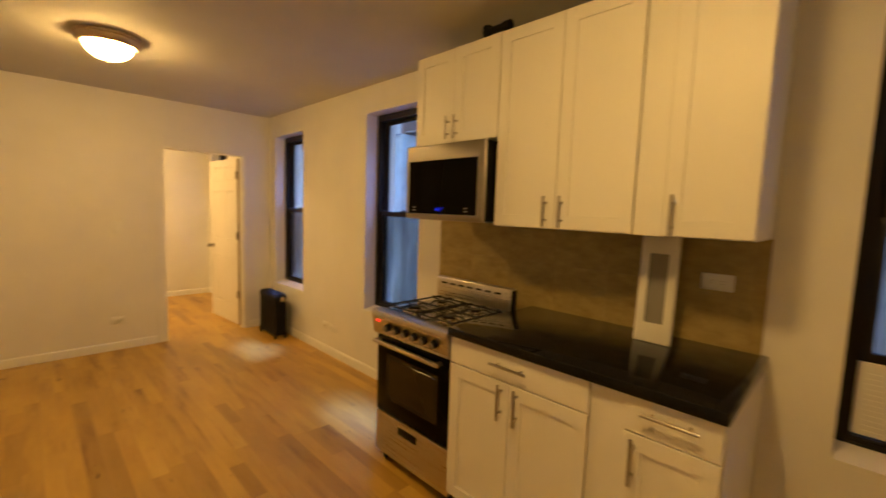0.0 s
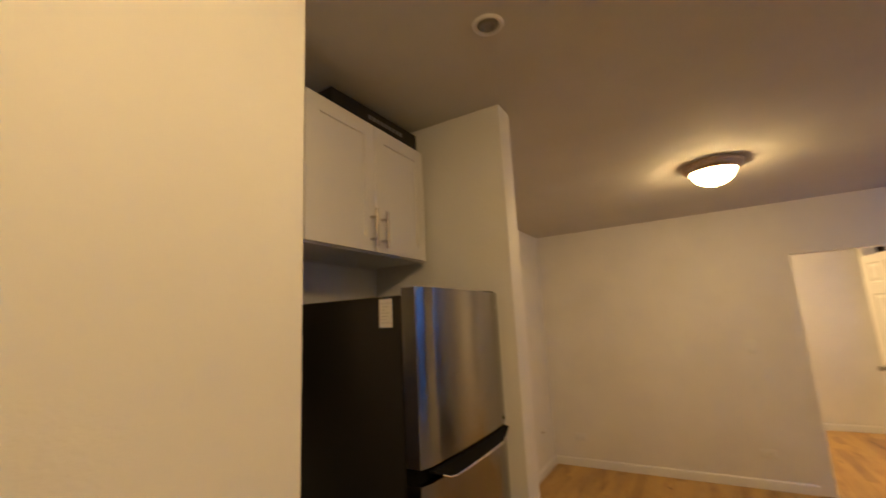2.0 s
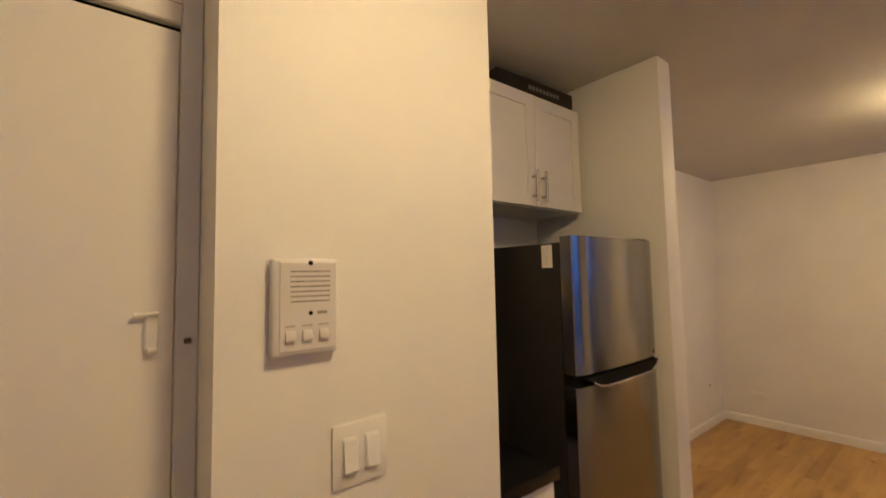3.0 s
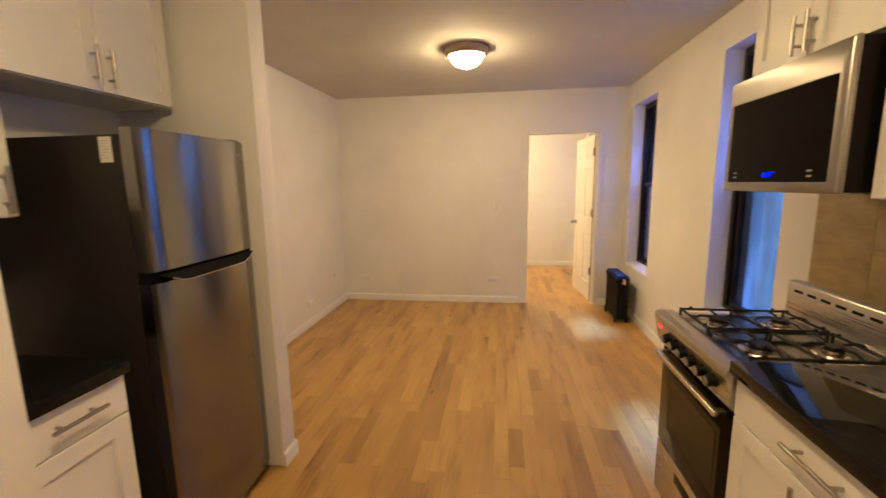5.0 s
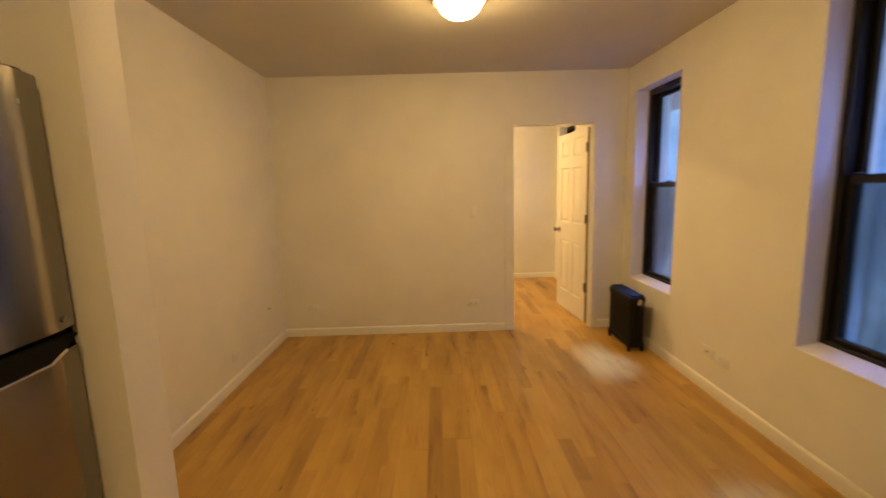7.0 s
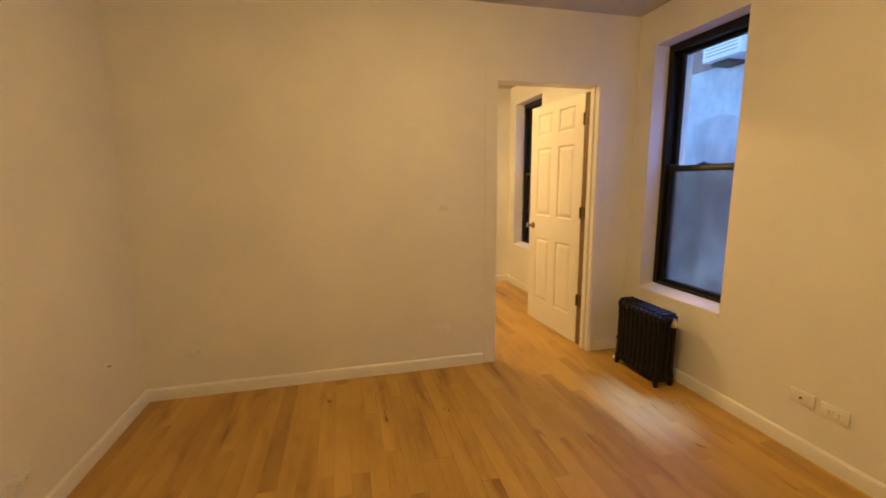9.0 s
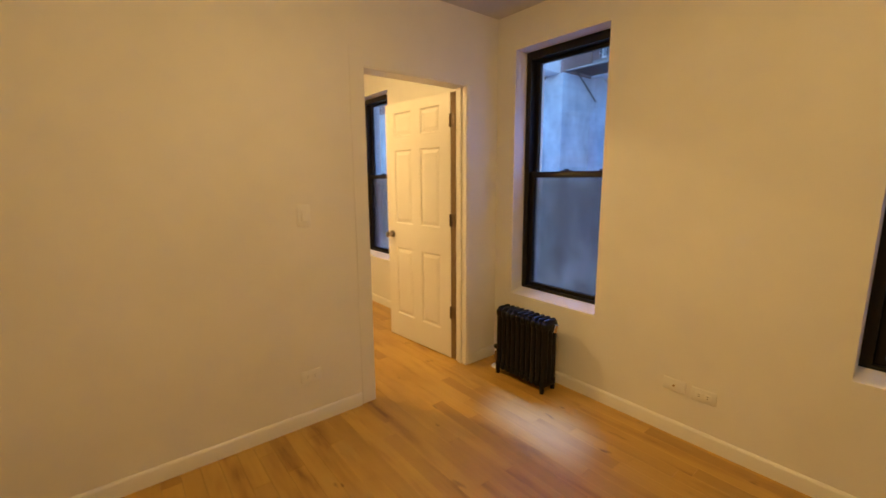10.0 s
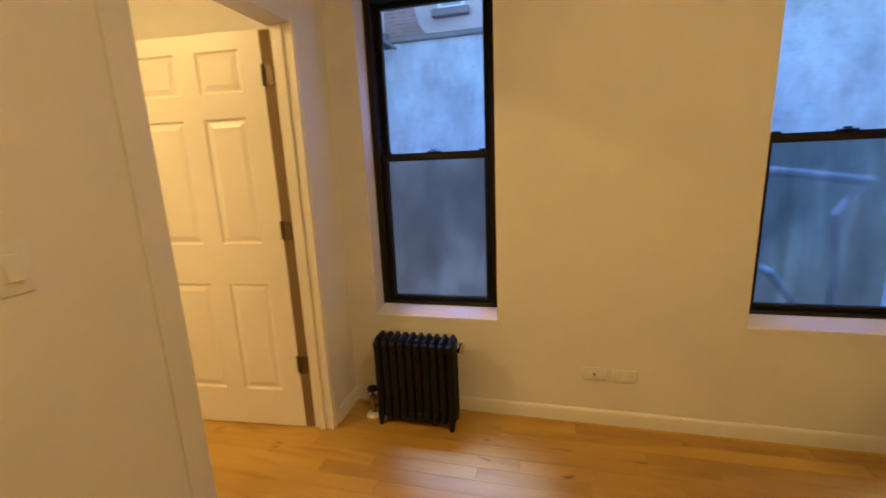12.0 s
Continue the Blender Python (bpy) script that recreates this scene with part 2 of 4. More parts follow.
PAINTED_BRICK = masonry("painted_brick", (0.575, 0.615, 0.655), (0.525, 0.565, 0.605))
RED_BRICK = masonry("red_brick", (0.32, 0.225, 0.205), (0.24, 0.16, 0.145), 1.5)
STAINED_BRICK = masonry("stained_painted_brick", (0.47, 0.505, 0.55), (0.43, 0.46, 0.5))
CONCRETE = mat("yard_concrete", (0.3, 0.3, 0.29), 0.9)
wire(CONCRETE, ramp(CONCRETE, noisy(CONCRETE, coords(CONCRETE), 1.5, 6), [(0.3, (0.2, 0.2, 0.2)), (0.7, (0.36, 0.36, 0.35))]), bsdf(CONCRETE).inputs["Base Color"])
GALV = mat("galvanised_pipe", (0.5, 0.52, 0.54), 0.5, 0.3)
RUST = mat("fire_escape_iron", (0.05, 0.05, 0.055), 0.6, 0.3)


# ---- mesh helpers ----
def box(bm, lo, hi, bevel=0.0, seg=1):
    c = [(a + b) / 2 for a, b in zip(lo, hi)]
    d = [abs(b - a) for a, b in zip(lo, hi)]
    r = bmesh.ops.create_cube(bm, size=1.0, matrix=Matrix.Translation(c) @ Matrix.Diagonal((*d, 1)))
    if bevel:
        edges = list({e for v in r["verts"] for e in v.link_edges})
        bmesh.ops.bevel(bm, geom=edges, offset=min(bevel, min(d) * 0.45), segments=seg, profile=0.5, affect="EDGES")
    return bm


def boxes(*items, bevel=0.0, seg=1):
    bm = bmesh.new()
    for lo, hi in items:
        box(bm, lo, hi, bevel, seg)
    return bm


def rod(bm, a, b, r, sides=16, r2=None):
    a, b = Vector(a), Vector(b)
    d = b - a
    m = Matrix.Translation((a + b) / 2) @ d.to_track_quat("Z", "Y").to_matrix().to_4x4()
    bmesh.ops.create_cone(bm, cap_ends=True, segments=sides, radius1=r, radius2=r if r2 is None else r2, depth=d.length, matrix=m)
    return bm


def spin(bm, profile, centre=(0, 0, 0), sides=32, turn=None):
    """A surface of revolution about z from (radius, height) pairs."""
    rings = []
    m = Matrix.Translation(centre) @ (turn or Matrix())
    for r, z in profile:
        if r < 1e-5:
            rings.append([bm.verts.new(m @ Vector((0, 0, z)))])
        else:
            rings.append([bm.verts.new(m @ Vector((r * math.cos(2 * math.pi * i / sides), r * math.sin(2 * math.pi * i / sides), z))) for i in range(sides)])
    for p, q in zip(rings, rings[1:]):
        for i in range(sides):
            j = (i + 1) % sides
            f = [p[i % len(p)], p[j % len(p)], q[j % len(q)], q[i % len(q)]]
            f = list(dict.fromkeys(f))
            if len(f) > 2:
                bm.faces.new(f)
    return bm


def rim(x0, x1, z0, z1, y0, y1, left, right, low, high):
    """A rectangular frame in the xz plane, one body with a hole."""
    bm = bmesh.new()
    outer = ((x0, z0), (x1, z0), (x1, z1), (x0, z1))
    inner = ((x0 + left, z0 + low), (x1 - right, z0 + low), (x1 - right, z1 - high), (x0 + left, z1 - high))
    loops = [[bm.verts.new((a, y, b)) for a, b in shape] for shape, y in ((outer, y0), (outer, y1), (inner, y1), (inner, y0))]
    for p, q in zip(loops, loops[1:] + loops[:1]):
        for i in range(4):
            bm.faces.new((p[i], p[(i + 1) % 4], q[(i + 1) % 4], q[i]))
    bmesh.ops.bevel(bm, geom=list(bm.edges), offset=0.0025, segments=1, profile=0.5, affect="EDGES")
    return bm


def smooth(ob, angle=35):
    for p in ob.data.polygons:
        p.use_smooth = True
    ob.data.set_sharp_from_angle(angle=radians(angle))
    return ob


def mesh_of(name, bm, material):
    bmesh.ops.recalc_face_normals(bm, faces=bm.faces)
    me = bpy.data.meshes.new(name)
    bm.to_mesh(me)
    bm.free()
    me.materials.append(material)
    return me


def part(name, bm, material, parent, label="", round_off=True):
    ob = new(name, mesh_of(name, bm, material))
    ob.parent = parent
    if round_off:
        smooth(ob)
    if label:
        ob["label"] = label
    return ob


def thing(name, m, label, category, group="", kind=""):
    ob = new(name)
    ob.empty_display_size = 0.1
    ob.matrix_basis = m
    return tagged(ob, label, category, group, kind)


def solid(name, bm, material, label, category, group="", kind="", m=None):
    ob = smooth(new(name, mesh_of(name, bm, material)))
    if m is not None:
        ob.matrix_basis = m
    return tagged(ob, label, category, group, kind)


def structure(name, bm, material, label, category):
    return solid(name, bm, material, label, category, "", "structure")


# ---- large structure ----
def wall_along_x(x0, x1, y0, y1, z1, openings):
    items, x = [], x0
    for a, b, lo, hi in sorted(openings):
        items.append(((x, y0, 0), (a, y1, z1)))
        if lo > 0:
            items.append(((a, y0, 0), (b, y1, lo)))
        items.append(((a, y0, hi), (b, y1, z1)))
        x = b
    items.append(((x, y0, 0), (x1, y1, z1)))
    return boxes(*items)


WINDOWS = [(-4.62, -3.925, 0.55, 2.275), (-2.756, -2.05, 0.575, 2.29), (0.313, 1.02, 0.612, 2.297), (-7.02, -6.32, 0.53, 2.29)]
structure("wall_north", wall_along_x(BED_X - 0.3, EAST_X + 0.3, WIN_Y, WIN_Y + 0.32, CEIL, WINDOWS), WALL, "off-white painted plaster wall with deep window openings", "wall")
DOOR_Y0, DOOR_Y1, DOOR_H = 1.39, 2.19, 2.04
structure("wall_west", boxes(((FAR_X - 0.12, LEFT_Y - 0.2, 0), (FAR_X, DOOR_Y0, CEIL)), ((FAR_X - 0.12, DOOR_Y0, DOOR_H), (FAR_X, DOOR_Y1, CEIL)), ((FAR_X - 0.12, DOOR_Y1, 0), (FAR_X, WIN_Y, CEIL))), WALL, "off-white painted wall with a bedroom doorway", "wall")
structure("wall_south", boxes(((FAR_X, LEFT_Y - 0.2, 0), (-1.72, LEFT_Y, CEIL))), WALL, "off-white painted living room side wall", "wall")
stub = boxes(((-1.72, LEFT_Y - 0.2, 0), (-1.595, -0.055, CEIL)), bevel=0.008, seg=2)
structure("wall_stub", stub, WALL, "short off-white wall return beside the fridge", "wall")
structure("wall_niche", boxes(((-1.595, LEFT_Y - 0.2, 0), (-0.36, NICHE_Y, CEIL))), WALL, "off-white wall behind the fridge", "wall")
structure("wall_entry", wall_along_x(-0.484, EAST_X, NICHE_Y, FRONT_Y, CEIL, [(0.155, 1.03, 0, 2.4)]), WALL, "off-white wall beside the entrance door", "wall")
structure("wall_hall", boxes(((-0.36, NICHE_Y - 0.37, 0), (EAST_X + 0.3, NICHE_Y, CEIL))), WALL, "plain wall behind the entrance door", "wall")
structure("wall_east", boxes(((EAST_X, NICHE_Y, 0), (EAST_X + 0.3, WIN_Y, CEIL))), WALL, "plain off-white end wall of the kitchen", "wall")
structure("wall_bedroom_west", boxes(((BED_X - 0.3, LEFT_Y - 0.2, 0), (BED_X, WIN_Y, CEIL))), WALL, "off-white bedroom wall", "wall")
structure("wall_bedroom_south", boxes(((BED_X, LEFT_Y - 0.4, 0), (FAR_X - 0.12, LEFT_Y - 0.2, CEIL))), WALL, "off-white bedroom side wall", "wall")
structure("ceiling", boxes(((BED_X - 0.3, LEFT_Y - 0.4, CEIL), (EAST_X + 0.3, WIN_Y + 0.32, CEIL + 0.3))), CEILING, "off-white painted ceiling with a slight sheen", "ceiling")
floor = structure("floor", boxes(((BED_X - 0.3, LEFT_Y - 0.4, -0.12), (EAST_X + 0.3, WIN_Y + 0.3, -0.006))), SUBFLOOR, "varnished oak strip floor in honey tones", "floor")


def baseboard(a, b, side):
    """A skirting board from a to b on the floor; side: the way it faces."""
    a, b, n = Vector((*a, 0)), Vector((*b, 0)), Vector((*side, 0))
    bm = bmesh.new()
    prof = [(0.0, 0.0), (0.014, 0.0), (0.014, 0.066), (0.011, 0.074), (0.004, 0.08), (0.0, 0.08)]
    p = [bm.verts.new(a + n * d + Vector((0, 0, z))) for d, z in prof]
    q = [bm.verts.new(b + n * d + Vector((0, 0, z))) for d, z in prof]
    for i in range(len(prof)):
        j = (i + 1) % len(prof)
        bm.faces.new((p[i], p[j], q[j], q[i]))
    bm.faces.new(p), bm.faces.new(q)
    structure("baseboard", bm, TRIM, "white painted wooden baseboard", "baseboard")


baseboard((FAR_X, LEFT_Y), (FAR_X, 1.29), (1, 0))
baseboard((FAR_X, 2.235), (FAR_X, WIN_Y), (1, 0))
baseboard((FAR_X, LEFT_Y), (-1.72, LEFT_Y), (0, 1))
baseboard((FAR_X, WIN_Y), (-1.63, WIN_Y), (0, -1))
baseboard((-1.722, -0.055), (-1.593, -0.055), (0, 1))
baseboard((-1.72, LEFT_Y), (-1.72, -0.055), (-1, 0))
baseboard((BED_X, LEFT_Y), (BED_X, WIN_Y), (1, 0))
baseboard((BED_X, WIN_Y), (FAR_X - 0.12, WIN_Y), (0, -1))
baseboard((0.12, WIN_Y), (EAST_X, WIN_Y), (0, -1))
baseboard((-0.47, FRONT_Y), (0.15, FRONT_Y), (0, 1))


# ---- windows ----
def window(name, x0, x1, z0, z1, mid, label, haze=FROST, raised=0.0, shaded=False):
    w = thing(name, pose(x0, WIN_Y, z0), label, "window", kind="structure")
    W, H, f, y = x1 - x0, z1 - z0, 0.04, 0.115
    M, rise = mid - z0, 0.035
    part("window_frame", rim(0, W, rise - 0.004, H, y, y + 0.11, f, f, 0.02, 0.052), FRAME, w)
    sill = bmesh.new()
    prof = [(-0.005, -0.02), (-0.005, 0.002), (0.0, 0.006), (y + 0.02, rise), (y + 0.02, -0.02)]
    p, q = [[sill.verts.new((x, b, c)) for b, c in prof] for x in (0.0, W)]
    for i in range(5):
        sill.faces.new((p[i], p[(i + 1) % 5], q[(i + 1) % 5], q[i]))
    sill.faces.new(p), sill.faces.new(q)
    part("window_sill", sill, TRIM, w, "white painted sloping sill")
    s = 0.034
    low = rise + 0.008 + raised
    up = part("upper_sash", rim(f, W - f, M - 0.02, H - 0.047, y + 0.06, y + 0.09, s, s, 0.038, 0.03), FRAME, w)
    pane = part("pane", boxes(((f + s, y + 0.073, M + 0.018), (W - f - s, y + 0.078, H - 0.076))), GLASS, up, "clear glass pane")
    pane.visible_shadow = shaded
    dn = part("lower_sash", rim(f, W - f, low, M + 0.02, y + 0.02, y + 0.055, s, s, 0.034, 0.042), FRAME, w)
    pane = part("pane", boxes(((f + s, y + 0.035, low + 0.033), (W - f - s, y + 0.04, M - 0.022))), haze, dn, "hazed grey glass pane")
    lock = boxes(((W / 2 - 0.035, y + 0.005, M + 0.02), (W / 2 + 0.035, y + 0.05, M + 0.028)), bevel=0.003)
    rod(lock, (W / 2, y + 0.025, M + 0.026), (W / 2, y + 0.025, M + 0.033), 0.012)
    box(lock, (W / 2 - 0.02, y + 0.02, M + 0.03), (W / 2 + 0.02, y + 0.032, M + 0.037), 0.003)
    part("sash_lock", lock, FRAME, dn)
    for x in (f + 0.03, W - f - 0.06):
        part("tilt_latch", boxes(((x, y + 0.012, M + 0.02), (x + 0.03, y + 0.045, M + 0.03)), bevel=0.003), FRAME, dn)
    if raised:
        panel = boxes(((f, y + 0.02, 0.07), (W - f, y + 0.05, low)), bevel=0.004)
        for i in range(12):
            z = 0.085 + i * (low - 0.115) / 12
            box(panel, (f + 0.03, y + 0.016, z), (W - f - 0.03, y + 0.022, z + 0.008))
        part("filler_panel", panel, PLASTIC, w, "white filler panel under the raised sash")
        part("bottom_bar", boxes(((f, y + 0.005, 0.033), (W - f, y + 0.06, 0.066)), bevel=0.004), FRAME, w)
    return w


window("window_1", *WINDOWS[0], 1.43, "black double-hung window with a hazed lower pane")
window("window_2", *WINDOWS[1], 1.44, "black double-hung window beside the stove", haze=DIRTY)
window("window_3", *WINDOWS[2], 1.5, "black double-hung window with a white filler panel", raised=0.315, shaded=True)
window("window_4", *WINDOWS[3], 1.43, "black double-hung bedroom window with a white sill", shaded=True)

# ---- bedroom doorway and door ----
jamb = boxes(((FAR_X - 0.122, DOOR_Y1 - 0.022, 0), (FAR_X + 0.012, DOOR_Y1, DOOR_H)), ((FAR_X - 0.07, DOOR_Y1 - 0.034, 0), (FAR_X - 0.035, DOOR_Y1 - 0.022, DOOR_H)), bevel=0.003)
box(jamb, (FAR_X, DOOR_Y1 - 0.01, 0), (FAR_X + 0.016, DOOR_Y1 + 0.045, DOOR_H), 0.004)
structure("trim", jamb, TRIM, "cream painted door jamb with a stop bead", "door jamb")
structure("trim", boxes(((FAR_X, 1.30, 0), (FAR_X + 0.005, DOOR_Y0 + 0.001, DOOR_H + 0.1)), bevel=0.002), WALL, "flush white casing board beside the doorway", "door casing")
structure("trim", boxes(((FAR_X - 0.121, DOOR_Y0, DOOR_H - 0.012), (FAR_X + 0.004, DOOR_Y1, DOOR_H + 0.003)), bevel=0.003), TRIM, "white painted head jamb of the doorway", "door jamb")

DW, DH, DT = 0.79, 2.015, 0.036


def door_leaf():
    """A six-panel leaf: hinge edge at the origin, leaf along -x, faces at y = 0 and -DT."""
    cols = [(-DW + 0.115, -DW / 2 - 0.055), (-DW / 2 + 0.055, -0.115)]
    rows = [(0.22, 0.82), (1.03, 1.64), (1.75, 1.94)]
    xs = sorted({-DW, 0, *[v for c in cols for v in c]})
    zs = sorted({0.008, DH, *[v for r in rows for v in r]})
    bm = bmesh.new()
    for x0, x1 in zip(xs, xs[1:]):
        for z0, z1 in zip(zs, zs[1:]):
            if (x0, x1) in cols and (z0, z1) in rows:
                for y, d in ((0, -1), (-DT, 1)):
                    prev = None
                    for inset, depth in ((0, 0), (0.008, 0.008), (0.016, 0.009), (0.042, 0.0015)):
                        ring = [bm.verts.new((a, y + d * depth, b)) for a, b in ((x0 + inset, z0 + inset), (x1 - inset, z0 + inset), (x1 - inset, z1 - inset), (x0 + inset, z1 - inset))]
                        if prev:
                            for i in range(4):
                                bm.faces.new((prev[i], prev[(i + 1) % 4], ring[(i + 1) % 4], ring[i]))
                        prev = ring
                    bm.faces.new(prev)
            else:
                for y in (0, -DT):
                    bm.faces.new([bm.verts.new((a, y, b)) for a, b in ((x0, z0), (x1, z0), (x1, z1), (x0, z1))])
    for x in (-DW, 0):
        bm.faces.new([bm.verts.new(v) for v in ((x, 0, 0.008), (x, -DT, 0.008), (x, -DT, DH), (x, 0, DH))])
    for z in (0.008, DH):
        bm.faces.new([bm.verts.new(v) for v in ((-DW, 0, z), (-DW, -DT, z), (0, -DT, z), (0, 0, z))])
    bmesh.ops.remove_doubles(bm, verts=bm.verts, dist=0.0005)
    return bm


def panel_door(name, m, label, knob_z=0.93):
    d = thing(name, m, label, "door", kind="structure")
    part("door_leaf", door_leaf(), DOOR, d, round_off=False)
    for side, y in ((-1, -DT), (1, 0)):
        kb = bmesh.new()
        x = -DW + 0.065
        turn = Matrix.Rotation(radians(-90 * side), 4, "X")
        spin(kb, [(0, 0), (0.032, 0), (0.032, 0.006), (0.014, 0.012), (0.012, 0.03), (0.02, 0.038), (0.027, 0.05), (0.025, 0.062), (0.012, 0.068), (0, 0.069)], (x, y, knob_z), 24, turn)
        part("door_knob", kb, NICKEL, d, "satin nickel door knob")
    for z in (0.382, 1.098, 1.818):
        h = boxes(((-0.008, -DT - 0.004, z - 0.045), (0.05, -DT + 0.001, z + 0.045)), bevel=0.001)
        rod(h, (0.004, -DT - 0.008, z - 0.046), (0.004, -DT - 0.008, z + 0.046), 0.007, 10)
        part("hinge", h, HINGE, d, "dark bronze butt hinge")
    # added strip: the hinge gap's shade as a brown body, overlapping the jamb
    part("hinge_shade", boxes(((0.001, -DT + 0.002, 0.01), (0.052, -DT + 0.008, DH - 0.005))), SHADE_BROWN, d, "brown strip standing for the shade in the hinge gap")
    return d


panel_door("door_1", pose(-4.945, 2.195, 0, 0, 0, 4.5), "cream six-panel door standing open into the bedroom")

# ---- entrance door ----
ent = thing("door_2", pose(0.155, FRONT_Y - 0.15, 0), "white flush entrance door with a security latch", "door", kind="structure")
part("door_frame", boxes(((0, -0.1, 0), (0.038, 0.0, 2.4)), ((0.837, -0.1, 0), (0.875, 0.0, 2.4)), ((0.038, -0.1, 2.036), (0.837, 0.0, 2.4)), bevel=0.003), TRIM, ent)
part("head_seam", boxes(((0.038, -0.01, 2.076), (0.837, 0.0004, 2.0775))), WARD, ent, "hairline crack in the paint over the door")
part("door_leaf", boxes(((0.0392, -0.05, 0.01), (0.8358, -0.002, 2.022)), bevel=0.002), DOOR, ent)
part("door_gap", boxes(((0.038, -0.08, 2.02), (0.837, -0.02, 2.038))), RUBBER, ent, "dark gap over the door")
latch = boxes(((0.062, -0.004, 1.42), (0.084, 0.006, 1.49)), bevel=0.003)
rod(latch, (0.064, 0.008, 1.488), (0.1, 0.012, 1.488), 0.004, 10)
rod(latch, (0.066, 0.008, 1.425), (0.08, 0.012, 1.425), 0.005, 10)
part("security_latch", latch, TRIM, ent, "white painted security latch")
part("latch_plate", boxes(((0.012, -0.002, 1.43), (0.024, 0.005, 1.44)), bevel=0.002), HINGE, ent)


# ---- ceiling lamps ----
def flush_lamp(x, y, power, label):
    l = thing("ceiling_lamp", pose(x, y, CEIL), label, "ceiling lamp", group="flush ceiling lamps")
    part("canopy", spin(bmesh.new(), [(0, 0), (0.174, 0), (0.18, -0.006), (0.179, -0.016), (0.17, -0.022), (0.169, -0.034), (0.162, -0.047), (0.152, -0.057), (0.144, -0.06), (0.135, -0.055), (0.13, -0.044)], (0, 0, 0), 56), BRONZE, l, "brushed bronze canopy ring")
    part("bowl", spin(bmesh.new(), [(0.125, -0.046), (0.126, -0.058), (0.12, -0.08), (0.104, -0.105), (0.078, -0.126), (0.044, -0.14), (0.014, -0.146), (0, -0.147)], (0, 0, 0), 44), LIT[power], l, "lit frosted glass bowl")
    part("finial", spin(bmesh.new(), [(0, -0.144), (0.012, -0.145), (0.013, -0.15), (0.007, -0.154), (0.008, -0.159), (0.004, -0.163), (0, -0.164)], (0, 0, 0), 16), BRONZE, l)
    return l


flush_lamp(-3.16, 0.80, LIVING_POWER, "lit flush ceiling lamp with bronze rim and frosted bowl")
flush_lamp(-0.23, 0.88, KITCHEN_POWER, "lit flush kitchen ceiling lamp with frosted bowl")
flush_lamp(-6.05, 0.9, BEDROOM_POWER, "lit flush bedroom ceiling lamp with frosted bowl")

can = thing("downlight", pose(-1.12, 0.112, CEIL), "unlit white recessed eyeball downlight in the ceiling", "downlight")
part("trim_ring", spin(bmesh.new(), [(0.034, 0.0), (0.04, -0.007), (0.047, -0.006), (0.052, 0.0)], (0, 0, 0), 32), PLASTIC, can)
part("eyeball", spin(bmesh.new(), [(0, -0.002), (0.018, -0.003), (0.023, -0.009), (0.029, -0.006), (0.035, 0.0)], (0, 0, 0), 28), WARD, can, "grey lens of the downlight")


# ---- radiator ----
def radiator(x0, x1, y0, y1, h, n):
    r = thing("radiator", pose(x0, y0, 0), "black cast-iron column radiator under the window", "radiator")
    w, d = (x1 - x0) / n, y1 - y0
    for i in range(n):
        bm = bmesh.new()
        cx = (i + 0.5) * w
        for cy in (0.22 * d, 0.5 * d, 0.78 * d):
            rod(bm, (cx, cy, 0.05), (cx, cy, h - 0.035), w * 0.495, 12)
        for z in (0.065, h - 0.045):
            box(bm, (cx - w * 0.47, 0.03 * d, z - 0.03), (cx + w * 0.47, 0.97 * d, z + 0.03), 0.018, 3)
        box(bm, (cx - w * 0.3, 0.12 * d, h - 0.03), (cx + w * 0.3, 0.88 * d, h), 0.014, 3)
        part("column", bm, RADIATOR, r)
    for z in (0.065, h - 0.045):
        part("nipple", rod(bmesh.new(), (0.005, d / 2, z), (x1 - x0 - 0.005, d / 2, z), 0.02, 14), RADIATOR, r)
    for cx in (w / 2, x1 - x0 - w / 2):
        for cy in (0.12 * d, 0.88 * d):
            part("leg", rod(bmesh.new(), (cx, cy, 0), (cx, cy, 0.06), 0.014, 10, 0.019), RADIATOR, r)
    vent = rod(bmesh.new(), (x1 - x0, d / 2, h - 0.055), (x1 - x0 + 0.025, d / 2, h - 0.055), 0.006, 10)
    rod(vent, (x1 - x0 + 0.025, d / 2, h - 0.075), (x1 - x0 + 0.035, d / 2, h - 0.025), 0.019, 14, 0.013)
    part("air_vent", vent, BRIGHT, r, "chrome air vent")
    v = rod(bmesh.new(), (-0.055, d * 0.6, 0.012), (-0.055, d * 0.6, 0.1), 0.014, 12)
    rod(v, (-0.055, d * 0.6, 0.085), (0.0, d * 0.6, 0.085), 0.015, 12)
    spin(v, [(0, -0.03), (0.02, -0.026), (0.025, 0), (0.02, 0.026), (0, 0.03)], (-0.055, d * 0.6, 0.09), 14)
    valve = part("valve", v, BRASS, r, "aged brass steam valve")
    part("valve_handle", spin(bmesh.new(), [(0.006, 0.11), (0.006, 0.145), (0.026, 0.15), (0.03, 0.158), (0.026, 0.168), (0, 0.17)], (-0.055, d * 0.6, 0), 16), BLACK, valve)
    part("floor_plate", spin(bmesh.new(), [(0.016, 0.02), (0.034, 0.012), (0.045, 0.0)], (-0.055, d * 0.6, 0), 20), PLASTIC, r, "white pipe collar on the floor")
    return r


radiator(-4.565, -4.125, 2.255, 2.405, 0.503, 10)


